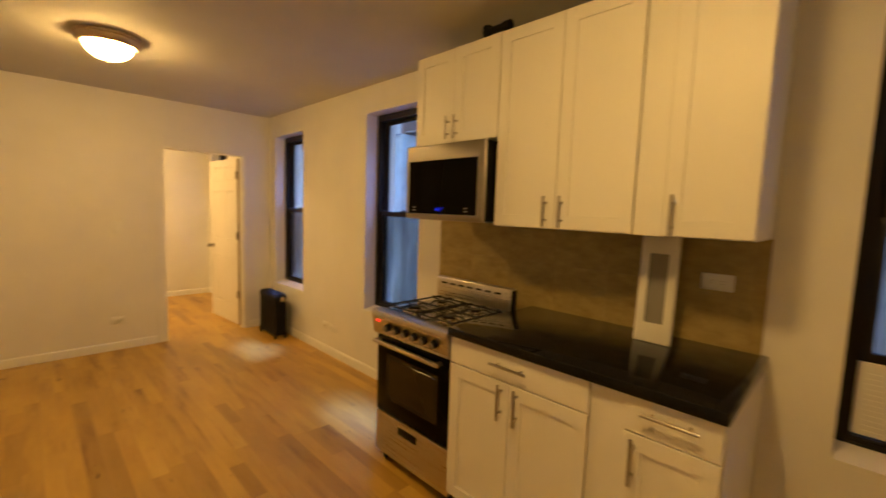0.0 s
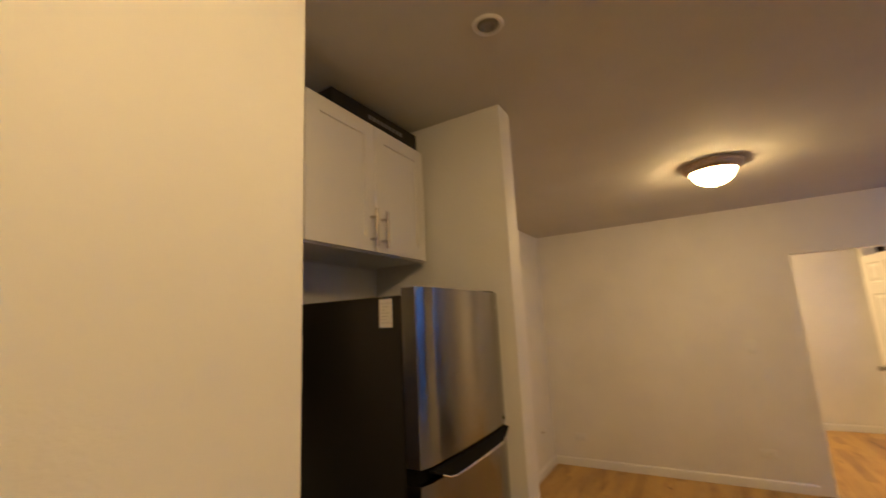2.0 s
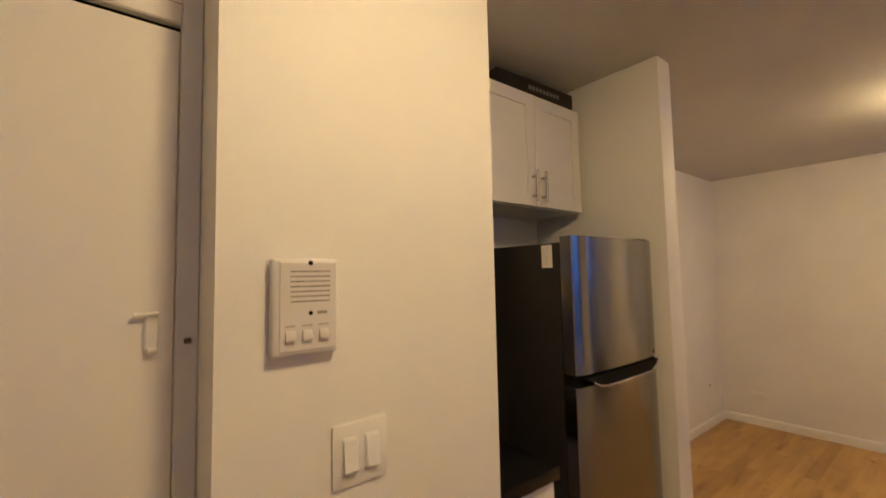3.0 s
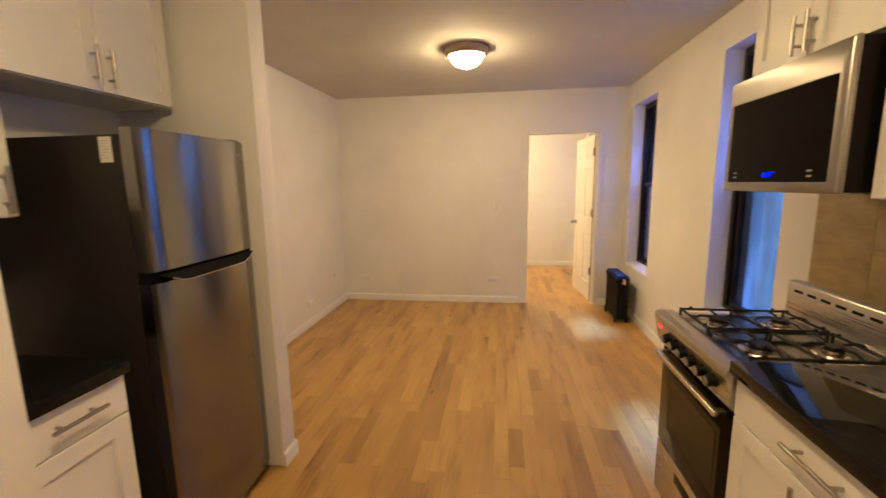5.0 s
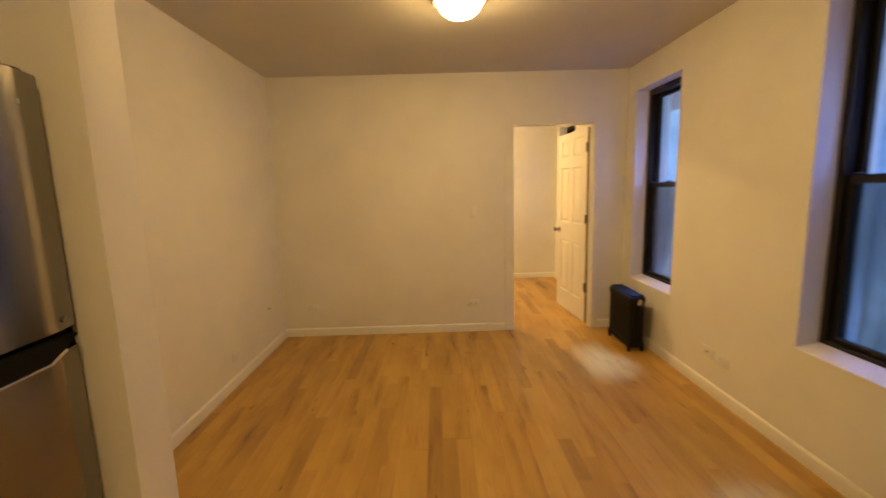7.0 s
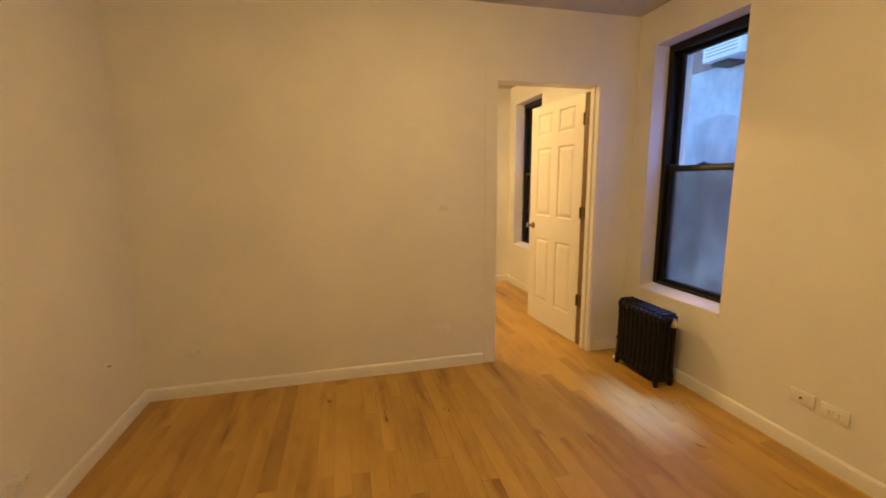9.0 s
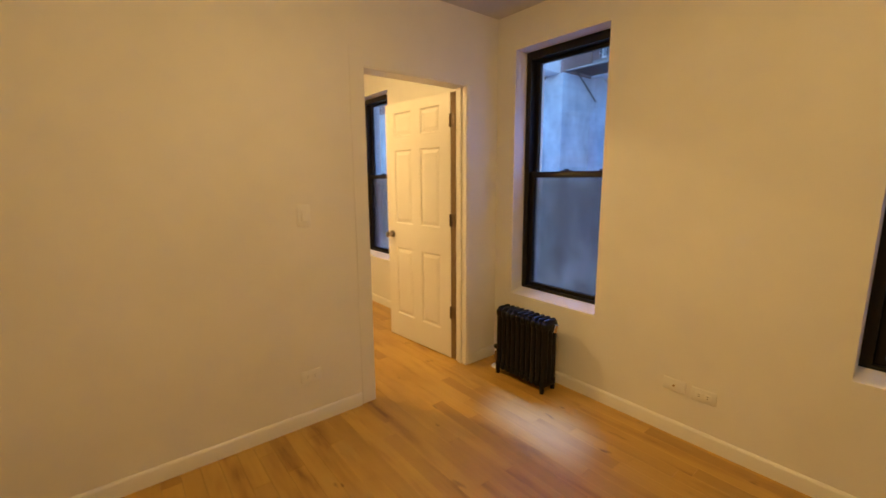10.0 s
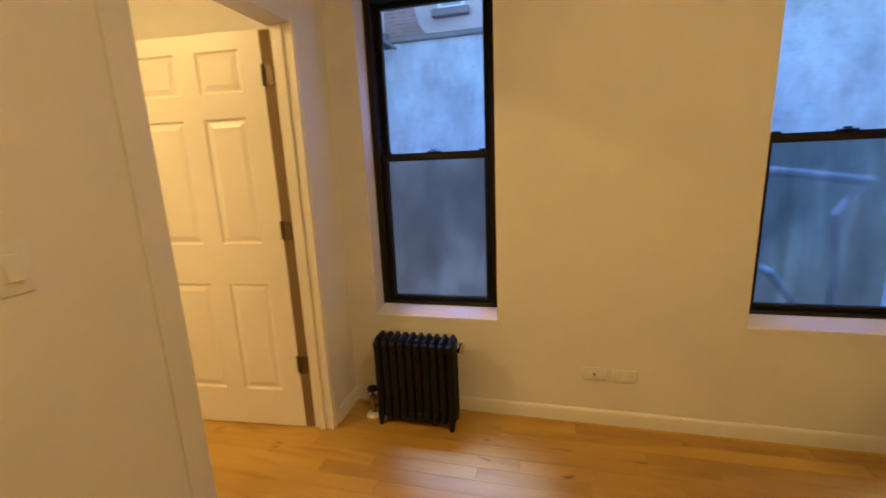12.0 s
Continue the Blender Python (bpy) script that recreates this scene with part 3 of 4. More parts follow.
# ---- small wall fittings ----
def plate(name, m, w, h, kind, label):
    """A wall plate in the local xz plane, proud along -y."""
    p = thing(name, m, label, "outlet" if kind != "switch" else "light switch", group="wall plates")
    part("cover", boxes(((-w / 2, -0.0065, -h / 2), (w / 2, 0.0, h / 2)), bevel=0.0025, seg=2), PLASTIC, p)
    if kind == "outlet":
        long_x = w > h
        for s in (-1, 1):
            cx, cz = (s * 0.021, 0) if long_x else (0, s * 0.021)
            f = part("socket_face", boxes(((cx - 0.015, -0.0085, cz - 0.014), (cx + 0.015, -0.005, cz + 0.014)), bevel=0.002), PLASTIC, p)
            for k in (-1, 1):
                a = (cx, cz + k * 0.006) if long_x else (cx + k * 0.006, cz)
                hx, hz = (0.004, 0.001) if long_x else (0.001, 0.004)
                part("slot", boxes(((a[0] - hx, -0.009, a[1] - hz), (a[0] + hx, -0.0086, a[1] + hz))), RUBBER, f)
    elif kind == "jack":
        part("jack", rod(bmesh.new(), (0, -0.006, 0), (0, -0.016, 0), 0.006, 12), BRASS, p, "small brass cable jack")
    else:
        n = 2 if w > 0.1 else 1
        for i in range(n):
            cx = (i - (n - 1) / 2) * 0.046
            bm = bmesh.new()
            box(bm, (cx - 0.0165, -0.008, -0.033), (cx + 0.0165, -0.005, 0.033), 0.001)
            part("rocker_frame", bm, PLASTIC, p)
            rk = boxes(((cx - 0.014, -0.011, -0.03), (cx + 0.014, -0.007, 0.03)), bevel=0.002)
            for v in rk.verts:
                if v.co.z < 0 and v.co.y < -0.009:
                    v.co.y -= 0.007
            part("rocker", rk, PLASTIC, p)
    return p


plate("wall_jack", pose(-3.425, WIN_Y, 0.285), 0.115, 0.07, "jack", "white cable jack plate low on the wall")
plate("wall_outlet", pose(-3.28, WIN_Y, 0.28), 0.118, 0.07, "outlet", "white horizontal outlet low on the wall")
plate("light_switch", pose(FAR_X, 0.995, 1.215, 0, 0, 90), 0.072, 0.118, "switch", "white rocker light switch beside the doorway")
plate("wall_outlet", pose(FAR_X, 0.98, 0.295, 0, 0, 90), 0.118, 0.07, "outlet", "white horizontal outlet under the light switch")
plate("wall_outlet", pose(FAR_X, -0.635, 0.295, 0, 0, 90), 0.118, 0.07, "outlet", "white horizontal outlet near the room corner")
plate("wall_outlet", pose(-3.76, LEFT_Y, 0.235, 0, 0, 180), 0.118, 0.07, "outlet", "white horizontal outlet on the side wall")
plate("wall_jack", pose(-4.41, LEFT_Y, 0.405, 0, 0, 180), 0.03, 0.03, "jack", "tiny cable stub on the side wall")
plate("light_switch", pose(-0.1, FRONT_Y, 1.21, 0, 0, 180), 0.116, 0.116, "switch", "white double rocker switch under the intercom")

ic = thing("intercom", pose(0.012, FRONT_Y, 1.496, 0, 0, 180), "white plastic door intercom with three buttons", "intercom")
IW, IH, IT = 0.12, 0.17, 0.022
part("body", boxes(((-IW / 2, -IT, -IH / 2), (IW / 2, 0, IH / 2)), bevel=0.006, seg=3), IVORY, ic)
part("face", boxes(((-IW / 2 + 0.012, -IT - 0.002, -IH / 2 + 0.008), (IW / 2 - 0.005, -IT + 0.001, IH / 2 - 0.006)), bevel=0.002), IVORY, ic)
for i in range(7):
    z = 0.062 - i * 0.0088
    part("speaker_slot", boxes(((-0.03, -IT - 0.0025, z - 0.0009), (0.042, -IT - 0.0019, z + 0.0009))), SLOT, ic)
part("microphone", rod(bmesh.new(), (0.006, -IT - 0.001, 0.077), (0.006, -IT - 0.003, 0.077), 0.0045, 12), RUBBER, ic)
part("indicator", rod(bmesh.new(), (0.006, -IT - 0.001, -0.012), (0.006, -IT - 0.003, -0.012), 0.004, 12), RUBBER, ic)
part("print", boxes(((0.018, -IT - 0.0026, -0.014), (0.036, -IT - 0.0018, -0.009))), WARD, ic)
for i in range(3):
    x = -0.03 + i * 0.03
    bb = boxes(((x - 0.009, -IT - 0.0085, -0.059), (x + 0.009, -IT - 0.001, -0.041)), bevel=0.002, seg=2)
    for v in bb.verts:
        if v.co.z > -0.05 and v.co.y < -IT - 0.005:
            v.co.y += 0.0035
    part("button", bb, IVORY, ic)
    part("print", boxes(((x - 0.009, -IT - 0.0026, -0.034), (x + 0.009, -IT - 0.0018, -0.032))), WARD, ic)


# ---- kitchen units ----
def shaker(bm, x0, x1, z0, z1, y, t=0.019, f=0.057):
    """A shaker door: one body with a recessed panel; its face is at y, its back at y + t."""
    def ring(inset, depth):
        return [bm.verts.new((a, y + depth, b)) for a, b in ((x0 + inset, z0 + inset), (x1 - inset, z0 + inset), (x1 - inset, z1 - inset), (x0 + inset, z1 - inset))]
    rings = [ring(0, t), ring(0, 0.0015), ring(0.0015, 0), ring(f, 0), ring(f + 0.001, 0.008)]
    for p, q in zip(rings, rings[1:]):
        for i in range(4):
            bm.faces.new((p[i], p[(i + 1) % 4], q[(i + 1) % 4], q[i]))
    bm.faces.new(rings[0]), bm.faces.new(rings[-1])
    return bm


def bar_pull(a, b, out=(0, -1, 0)):
    """A round bar handle from a to b on a face, standing out from it."""
    a, b, o = Vector(a), Vector(b), Vector(out) * 0.03
    d = (b - a).normalized()
    bm = rod(bmesh.new(), a + o, b + o, 0.006, 14)
    for p in (a + d * 0.03, b - d * 0.03):
        rod(bm, p, p + o, 0.005, 10)
    return bm


def cabinet_doors(unit, fronts, y):
    for x0, x1, z0, z1, flat, handle in fronts:
        bm = bmesh.new()
        if flat:
            box(bm, (x0, y, z0), (x1, y + 0.019, z1), 0.002)
        else:
            shaker(bm, x0, x1, z0, z1, y)
        d = part("drawer_front" if flat else "door", bm, CABINET, unit)
        if handle:
            part("handle", bar_pull(*handle), CHROME, d, "satin nickel bar handle")


def base_cabinet(m, w, d, label, fronts, h=0.905):
    u = thing("base_cabinet", m, label, "kitchen cabinet", group="base cabinets")
    part("body", boxes(((0, 0.022, 0.1), (w, d, h)), bevel=0.001), CABINET, u)
    part("toe_kick", boxes(((0.0, 0.075, 0.0), (w, 0.09, 0.1))), CABINET, u)
    cabinet_doors(u, fronts, 0.001)
    return u


def wall_cabinet(m, w, d, h, label, fronts):
    u = thing("wall_cabinet", m, label, "kitchen cabinet", group="wall cabinets")
    part("body", boxes(((0, 0.022, 0), (w, d, h)), bevel=0.001), CABINET, u)
    cabinet_doors(u, fronts, 0.001)
    return u


CT, BF = 0.945, 1.785   # worktop height, cabinet front
g = 0.002
w1 = 0.692
base_cabinet(pose(-1.015, BF, 0), w1, WIN_Y - BF, "white shaker base cabinet with drawer and two doors", [
    (g, w1 - g, 0.775, 0.9, True, ((w1 / 2 - 0.09, 0, 0.845), (w1 / 2 + 0.09, 0, 0.845))),
    (g, w1 / 2 - g, 0.11, 0.77, False, ((w1 / 2 - 0.038, 0, 0.61), (w1 / 2 - 0.038, 0, 0.765))),
    (w1 / 2 + g, w1 - g, 0.11, 0.77, False, ((w1 / 2 + 0.043, 0, 0.61), (w1 / 2 + 0.043, 0, 0.765)))])
w2 = 0.283
filler = solid("cabinet_filler", boxes(((0, 0.015, 0.1), (0.124, 0.03, 0.905)), bevel=0.001), CABINET, "plain white filler strip between base cabinets", "cabinet filler", m=pose(-0.321, BF, 0))
base_cabinet(pose(-0.195, BF, 0), w2, WIN_Y - BF, "narrow white shaker base cabinet with one drawer", [
    (g, w2 - g, 0.775, 0.9, True, ((w2 / 2 - 0.085, 0, 0.855), (w2 / 2 + 0.085, 0, 0.855))),
    (g, w2 - g, 0.11, 0.77, False, ((0.035, 0, 0.6), (0.035, 0, 0.76)))])
solid("worktop", boxes(((-1.018, BF - 0.022, CT - 0.04), (0.098, WIN_Y, CT)), bevel=0.004, seg=2), GRANITE, "polished black granite worktop over white cabinets", "worktop")

UF, UB, UT = 2.06, 1.42, 2.37
wall_cabinet(pose(-1.62, UF, 1.86), 0.612, WIN_Y - UF, UT - 1.86, "white shaker wall cabinet over the microwave", [
    (g, 0.305 - g, 0.004, UT - 1.866, False, ((0.275, 0, 0.02), (0.275, 0, 0.145))),
    (0.305 + g, 0.612 - g, 0.004, UT - 1.864, False, ((0.335, 0, 0.02), (0.335, 0, 0.145)))])
wall_cabinet(pose(-1.005, UF, UB), 0.683, WIN_Y - UF, UT - UB, "tall white shaker wall cabinet with two doors", [
    (g, 0.342 - g, 0.004, 0.945, False, ((0.297, 0, 0.012), (0.297, 0, 0.15))),
    (0.342 + g, 0.683 - g, 0.004, 0.945, False, ((0.377, 0, 0.012), (0.377, 0, 0.15)))])
solid("cabinet_filler", boxes(((0, 0.012, 0), (0.104, 0.03, 0.945)), bevel=0.001), CABINET, "plain white filler strip between wall cabinets", "cabinet filler", m=pose(-0.32, UF, UB))
wall_cabinet(pose(-0.214, UF, UB), 0.287, WIN_Y - UF, UT - UB, "single-door white shaker wall cabinet", [
    (g, 0.287 - g, 0.004, 0.945, False, ((0.035, 0, 0.006), (0.035, 0, 0.155)))])

pp = bmesh.new()
rod(pp, (-1.17, 2.15, UT), (-1.17, 2.15, 2.436), 0.018, 14)
rod(pp, (-1.17, 2.15, 2.436), (-1.03, 2.15, 2.434), 0.018, 14)
spin(pp, [(0, -0.03), (0.024, -0.026), (0.028, 0), (0.024, 0.026), (0, 0.03)], (-1.17, 2.15, 2.436), 16)
rod(pp, (-1.06, 2.15, 2.434), (-1.02, 2.15, 2.434), 0.024, 14)
pipe = thing("gas_pipe", pose(0, 0, 0), "black iron pipe elbow on top of the cabinets", "pipe")
part("elbow", pp, BLACK, pipe)
part("valve", rod(bmesh.new(), (-1.225, 2.15, UT), (-1.225, 2.15, 2.4), 0.018, 12), VALVE_RED, pipe, "dull red valve knob")

# ---- backsplash ----
splash = structure("backsplash", boxes(((-1.80, WIN_Y - 0.008, 0.9), (0.072, WIN_Y - 0.001, 1.425))), GROUT, "tan stone tile backsplash behind the worktop", "backsplash")

# ---- outlet and panel on the worktop ----
plate("wall_outlet", pose(-0.1, WIN_Y - 0.0115, 1.222), 0.122, 0.072, "outlet", "white horizontal outlet on the tiled backsplash")
lp = thing("glazed_panel", pose(-0.365, 2.285, CT, -4, 0, 0), "narrow white framed panel with grey glass leaning on the backsplash", "framed panel")
LW, LH = 0.15, 0.475
part("panel_frame", rim(0, LW, 0, LH, 0, 0.03, 0.036, 0.036, 0.085, 0.085), CABINET, lp)
part("glass", boxes(((0.036, 0.012, 0.085), (LW - 0.036, 0.018, LH - 0.085))), WARD, lp, "grey smoked glass insert")


# ---- stove ----
def stove(x0, w, yf, yb):
    s = thing("gas_stove", pose(x0, yf, 0), "stainless steel four-burner gas stove with black oven door", "gas stove")
    d = yb - yf
    part("body", boxes(((0.0, 0.05, 0.05), (w, d, 0.87))), BLACK, s, "black enamel oven body")
    for x in (0.04, w - 0.04):
        for y in (0.09, d - 0.05):
            part("foot", rod(bmesh.new(), (x, y, 0), (x, y, 0.05), 0.018, 12), BLACK, s)
    dr = part("drawer", boxes(((0.0, 0.034, 0.06), (w, 0.06, 0.305)), bevel=0.004, seg=2), STEEL, s, "brushed steel storage drawer")
    part("drawer_grip", boxes(((w * 0.34, 0.031, 0.228), (w * 0.6, 0.038, 0.272)), bevel=0.005, seg=2), BLACK, dr, "black recessed drawer grip")
    od = part("oven_door", boxes(((0.0, 0.034, 0.312), (w, 0.06, 0.762)), bevel=0.005, seg=2), BLACK_GLASS, s, "black glass oven door")
    win = boxes(((0.09, 0.0325, 0.40), (w - 0.09, 0.036, 0.665)), bevel=0.001)
    part("oven_window", win, OVEN_EDGE, od, "oven window with a grey border")
    part("window_inner", boxes(((0.115, 0.0312, 0.425), (w - 0.115, 0.0328, 0.64)), bevel=0.001), OVEN_GLASS, od, "brown tinted oven glass")
    hb = boxes(((0.012, -0.012, 0.722), (w - 0.055, 0.01, 0.744)), bevel=0.006, seg=3)
    for x in (0.03, w - 0.075):
        box(hb, (x - 0.012, 0.004, 0.725), (x + 0.012, 0.037, 0.742), 0.003)
    part("oven_handle", hb, STEEL, od, "round steel oven handle")
    cp = bmesh.new()
    pr = [(0.03, 0.776), (0.012, 0.779), (0.008, 0.785), (-0.008, 0.872), (-0.009, 0.878), (-0.006, 0.881), (-0.012, 0.884), (-0.014, 0.896), (-0.008, 0.911), (0.01, 0.917), (0.06, 0.916), (0.06, 0.755)]
    a = [cp.verts.new((0, y, z)) for y, z in pr]
    b = [cp.verts.new((w, y, z)) for y, z in pr]
    for i in range(len(pr)):
        j = (i + 1) % len(pr)
        cp.faces.new((a[i], a[j], b[j], b[i]))
    cp.faces.new(a), cp.faces.new(b)
    panel = part("control_panel", cp, STEEL, s, "brushed steel control panel")
    n = Vector((0, -0.983, -0.18))
    for i in range(6):
        x = 0.15 + i * (w - 0.235) / 5
        c = Vector((x, -0.002, 0.838))
        k = rod(bmesh.new(), c, c + n * 0.006, 0.023, 20)
        rod(k, c + n * 0.006, c + n * 0.026, 0.02, 20, 0.0185)
        kn = part("knob", k, BLACK, s, "black knob with a flat grey grip")
        gp = rod(bmesh.new(), c + n * 0.024, c + n * 0.032, 0.0165, 10, 0.015)
        part("knob_cap", gp, KNOB_GREY, kn, "flat grey knob face")
        box_mark = boxes(((x - 0.012, 0.0005, 0.797), (x + 0.012, 0.004, 0.8005)))
        part("print", box_mark, WARD, s)
    part("display", boxes(((0.04, -0.0075, 0.852), (0.075, -0.004, 0.866)), bevel=0.001), LED_RED, s, "lit red clock display")
    part("cooktop", boxes(((0.0, 0.012, 0.87), (w, d, 0.908)), bevel=0.006, seg=2), STEEL, s, "stainless steel cooktop")
    part("cooktop_well", boxes(((0.035, 0.065, 0.9), (w - 0.035, d - 0.06, 0.9095)), bevel=0.001), WELL, s, "polished dark steel burner well")
    for bx in (0.165, w - 0.165):
        for by, r in ((0.17, 0.044), (0.39, 0.036)):
            bn = spin(bmesh.new(), [(r + 0.022, 0.909), (r + 0.018, 0.915), (r, 0.918), (r - 0.002, 0.926), (0, 0.927)], (bx, by, 0), 24)
            bb = part("burner", bn, BURNER, s, "polished burner base")
            part("burner_cap", spin(bmesh.new(), [(0, 0.939), (r * 0.72, 0.938), (r * 0.8, 0.933), (r * 0.78, 0.927)], (bx, by, 0), 24), BLACK, bb)
    for gx0, gx1 in ((0.045, w / 2 - 0.012), (w / 2 + 0.012, w - 0.045)):
        gr = bmesh.new()
        z, r, y0, y1 = 0.933, 0.0053, 0.075, d - 0.085
        cx = (gx0 + gx1) / 2
        for p, q in (((gx0, y0), (gx1, y0)), ((gx0, y1), (gx1, y1)), ((gx0, y0), (gx0, y1)), ((gx1, y0), (gx1, y1)), ((gx0, (y0 + y1) / 2), (gx1, (y0 + y1) / 2))):
            rod(gr, (*p, z), (*q, z), r, 8)
        for cy in (0.17, 0.39):
            for dx, dy in ((1, 0), (-1, 0), (0, 1), (0, -1)):
                reach = (gx1 - gx0) / 2 if dx else 0.095
                rod(gr, (cx + dx * reach, cy + dy * reach, z), (cx + dx * reach * 0.72, cy + dy * reach * 0.72, z + 0.012), r * 0.9, 8)
                rod(gr, (cx + dx * reach * 0.72, cy + dy * reach * 0.72, z + 0.012), (cx + dx * 0.03, cy + dy * 0.03, z + 0.008), r * 0.9, 8)
        for x in (gx0, gx1):
            for y in (y0, y1, (y0 + y1) / 2):
                rod(gr, (x, y, 0.9085), (x, y, z + 0.006), r, 8)
        for k in range(5):
            for p in ((gx0 + (k + 0.5) * (gx1 - gx0) / 5, y0), (gx0 + (k + 0.5) * (gx1 - gx0) / 5, y1), (gx0, y0 + (k + 0.5) * (y1 - y0) / 5), (gx1, y0 + (k + 0.5) * (y1 - y0) / 5)):
                if k % 2 == 0:
                    rod(gr, (*p, z), (*p, z + 0.011), r * 1.25, 8)
        part("grate", gr, IRON, s, "black wire pan grate")
    part("backguard", boxes(((0.0, d - 0.055, 0.9), (w - 0.008, d - 0.004, 1.062)), bevel=0.012, seg=3), STEEL, s, "steel backguard with vent slots")
    part("backguard_end", boxes(((w - 0.01, d - 0.045, 0.9), (w - 0.002, d, 1.052)), bevel=0.006, seg=2), BLACK, s, "black backguard end cap")
    for i in range(7):
        x = 0.05 + i * (w - 0.1) / 7
        part("vent_slot", boxes(((x, d - 0.0565, 1.02), (x + 0.048, d - 0.0545, 1.031)), bevel=0.0008), RUBBER, s)
    return s


stove(-1.622, 0.600, 1.772, 2.33)


# ---- microwave ----
def microwave(x0, w, yf, yb, z0, z1):
    m = thing("microwave", pose(x0, yf, z0), "stainless over-the-range microwave with black glass door", "microwave")
    h, d = z1 - z0, yb - yf
    part("body", boxes(((0.003, 0.012, 0.004), (w - 0.003, d, h - 0.002)), bevel=0.003), BLACK, m, "black enamel casing")
    f = rim(0, w, 0, h, 0, 0.0135, 0.022, 0.052, 0.033, 0.086)
    part("front_frame", f, MICRO_STEEL, m, "brushed steel front frame")
    part("door_glass", boxes(((0.02, 0.003, 0.031), (w - 0.05, 0.0115, h - 0.084))), BLACK_GLASS, m, "black glass door")
    part("door_edge", boxes(((w - 0.014, -0.003, 0.004), (w - 0.004, 0.002, h - 0.004)), bevel=0.001), CHROME, m)
    dig = boxes(((0.25, 0.0015, 0.05), (0.256, 0.0035, 0.066)))
    for x in (0.263, 0.276, 0.289):
        for z in (0.05, 0.058, 0.066):
            box(dig, (x, 0.0015, z), (x + 0.008, 0.0035, z + 0.0014))
        box(dig, (x, 0.0015, 0.05), (x + 0.0014, 0.0035, 0.0674))
    box(dig, (0.302, 0.0015, 0.066), (0.318, 0.0035, 0.0685))
    part("display", dig, LED_BLUE, m, "lit blue clock digits")
    for x in (0.06, 0.465):
        for z in (0.048, 0.064):
            part("touch_label", boxes(((x, 0.0022, z), (x + 0.022, 0.0034, z + 0.007))), WARD, m)
    part("vent_grille", boxes(((0.03, 0.05, -0.003), (w - 0.03, d - 0.05, 0.007))), STEEL, m)
    return m


microwave(-1.622, 0.602, 1.996, WIN_Y, 1.435, 1.85)


# ---- fridge ----
def fridge(x0, x1, yf, yb, h):
    f = thing("fridge", pose(x0, yf, 0), "tall stainless top-freezer fridge with black sides", "fridge")
    w, d = x1 - x0, yf - yb   # local: front at y = 0, body behind towards -y
    part("body", boxes(((0.004, -d, 0.03), (w - 0.004, -0.075, h - 0.02)), bevel=0.006, seg=2), FRIDGE_SIDE, f, "charcoal textured cabinet sides")
    for x in (0.05, w - 0.05):
        for y in (-0.12, -d + 0.06):
            part("foot", rod(bmesh.new(), (x, y, 0), (x, y, 0.03), 0.02, 12), BLACK, f)
    part("kick_plate", boxes(((0.01, -0.1, 0.015), (w - 0.01, -0.06, 0.06))), BLACK, f)

    def skin(z0, z1):
        bm = bmesh.new()
        n = 14
        lo, hi = [], []
        for i in range(n + 1):
            u = i / n
            x = u * w
            y = -0.012 * (2 * u - 1) ** 2 - 0.010 * max(0, abs(2 * u - 1) - 0.9) / 0.1
            lo.append(bm.verts.new((x, y, z0)))
            hi.append(bm.verts.new((x, y, z1)))
        bl, br_ = bm.verts.new((0, -0.068, z0)), bm.verts.new((w, -0.068, z0))
        tl, tr = bm.verts.new((0, -0.068, z1)), bm.verts.new((w, -0.068, z1))
        for i in range(n):
            bm.faces.new((lo[i], lo[i + 1], hi[i + 1], hi[i]))
        bm.faces.new((bl, lo[0], hi[0], tl)), bm.faces.new((lo[-1], br_, tr, hi[-1])), bm.faces.new((br_, bl, tl, tr))
        bm.faces.new([bl, *lo, br_]), bm.faces.new([tl, *hi, tr])
        return bm

    SPLIT = 1.19
    top = part("freezer_door", skin(SPLIT, h), FRIDGE_STEEL, f, "brushed steel freezer door")
    # black strip paints a dark reflection on the door edge, up to SPLIT + 0.2
    part("dark_side_reflection", boxes(((-0.0015, -0.066, 0.065), (0.002, -0.028, SPLIT + 0.2))), BLACK, f)
    low = part("fridge_door", skin(0.065, SPLIT - 0.042), FRIDGE_STEEL, f, "brushed steel fridge door")
    part("grip_recess", boxes(((0.006, -0.07, SPLIT - 0.042), (w - 0.006, -0.034, SPLIT))), RUBBER, f, "black grip recess between the doors")
    lip = bmesh.new()
    n = 12
    rows = []
    for i in range(n + 1):
        u = i / n
        x = 0.02 + u * (w * 0.9)
        dip = 0.036 * min(1.0, u / 0.1, (1 - u) / 0.16)
        yy = -0.012 * (2 * (x / w) - 1) ** 2 + 0.004
        rows.append([lip.verts.new((x, yy, SPLIT - 0.012)), lip.verts.new((x, yy + 0.006, SPLIT - 0.014 - dip)), lip.verts.new((x, yy - 0.012, SPLIT - 0.018 - dip)), lip.verts.new((x, yy - 0.016, SPLIT - 0.012))])
    for p, q in zip(rows, rows[1:]):
        for i in range(4):
            j = (i + 1) % 4
            lip.faces.new((p[i], p[j], q[j], q[i]))
    lip.faces.new(rows[0]), lip.faces.new(rows[-1])
    part("handle_scoop", lip, RUBBER, low, "black curved pocket handle")
    edge = bmesh.new()
    pts = []
    for i in range(n + 1):
        u = 0.06 + 0.88 * i / n
        x = 0.02 + u * (w * 0.9)
        dip = 0.036 * min(1.0, u / 0.1, (1 - u) / 0.16)
        pts.append(Vector((x, -0.012 * (2 * (x / w) - 1) ** 2 + 0.0095, SPLIT - 0.016 - dip)))
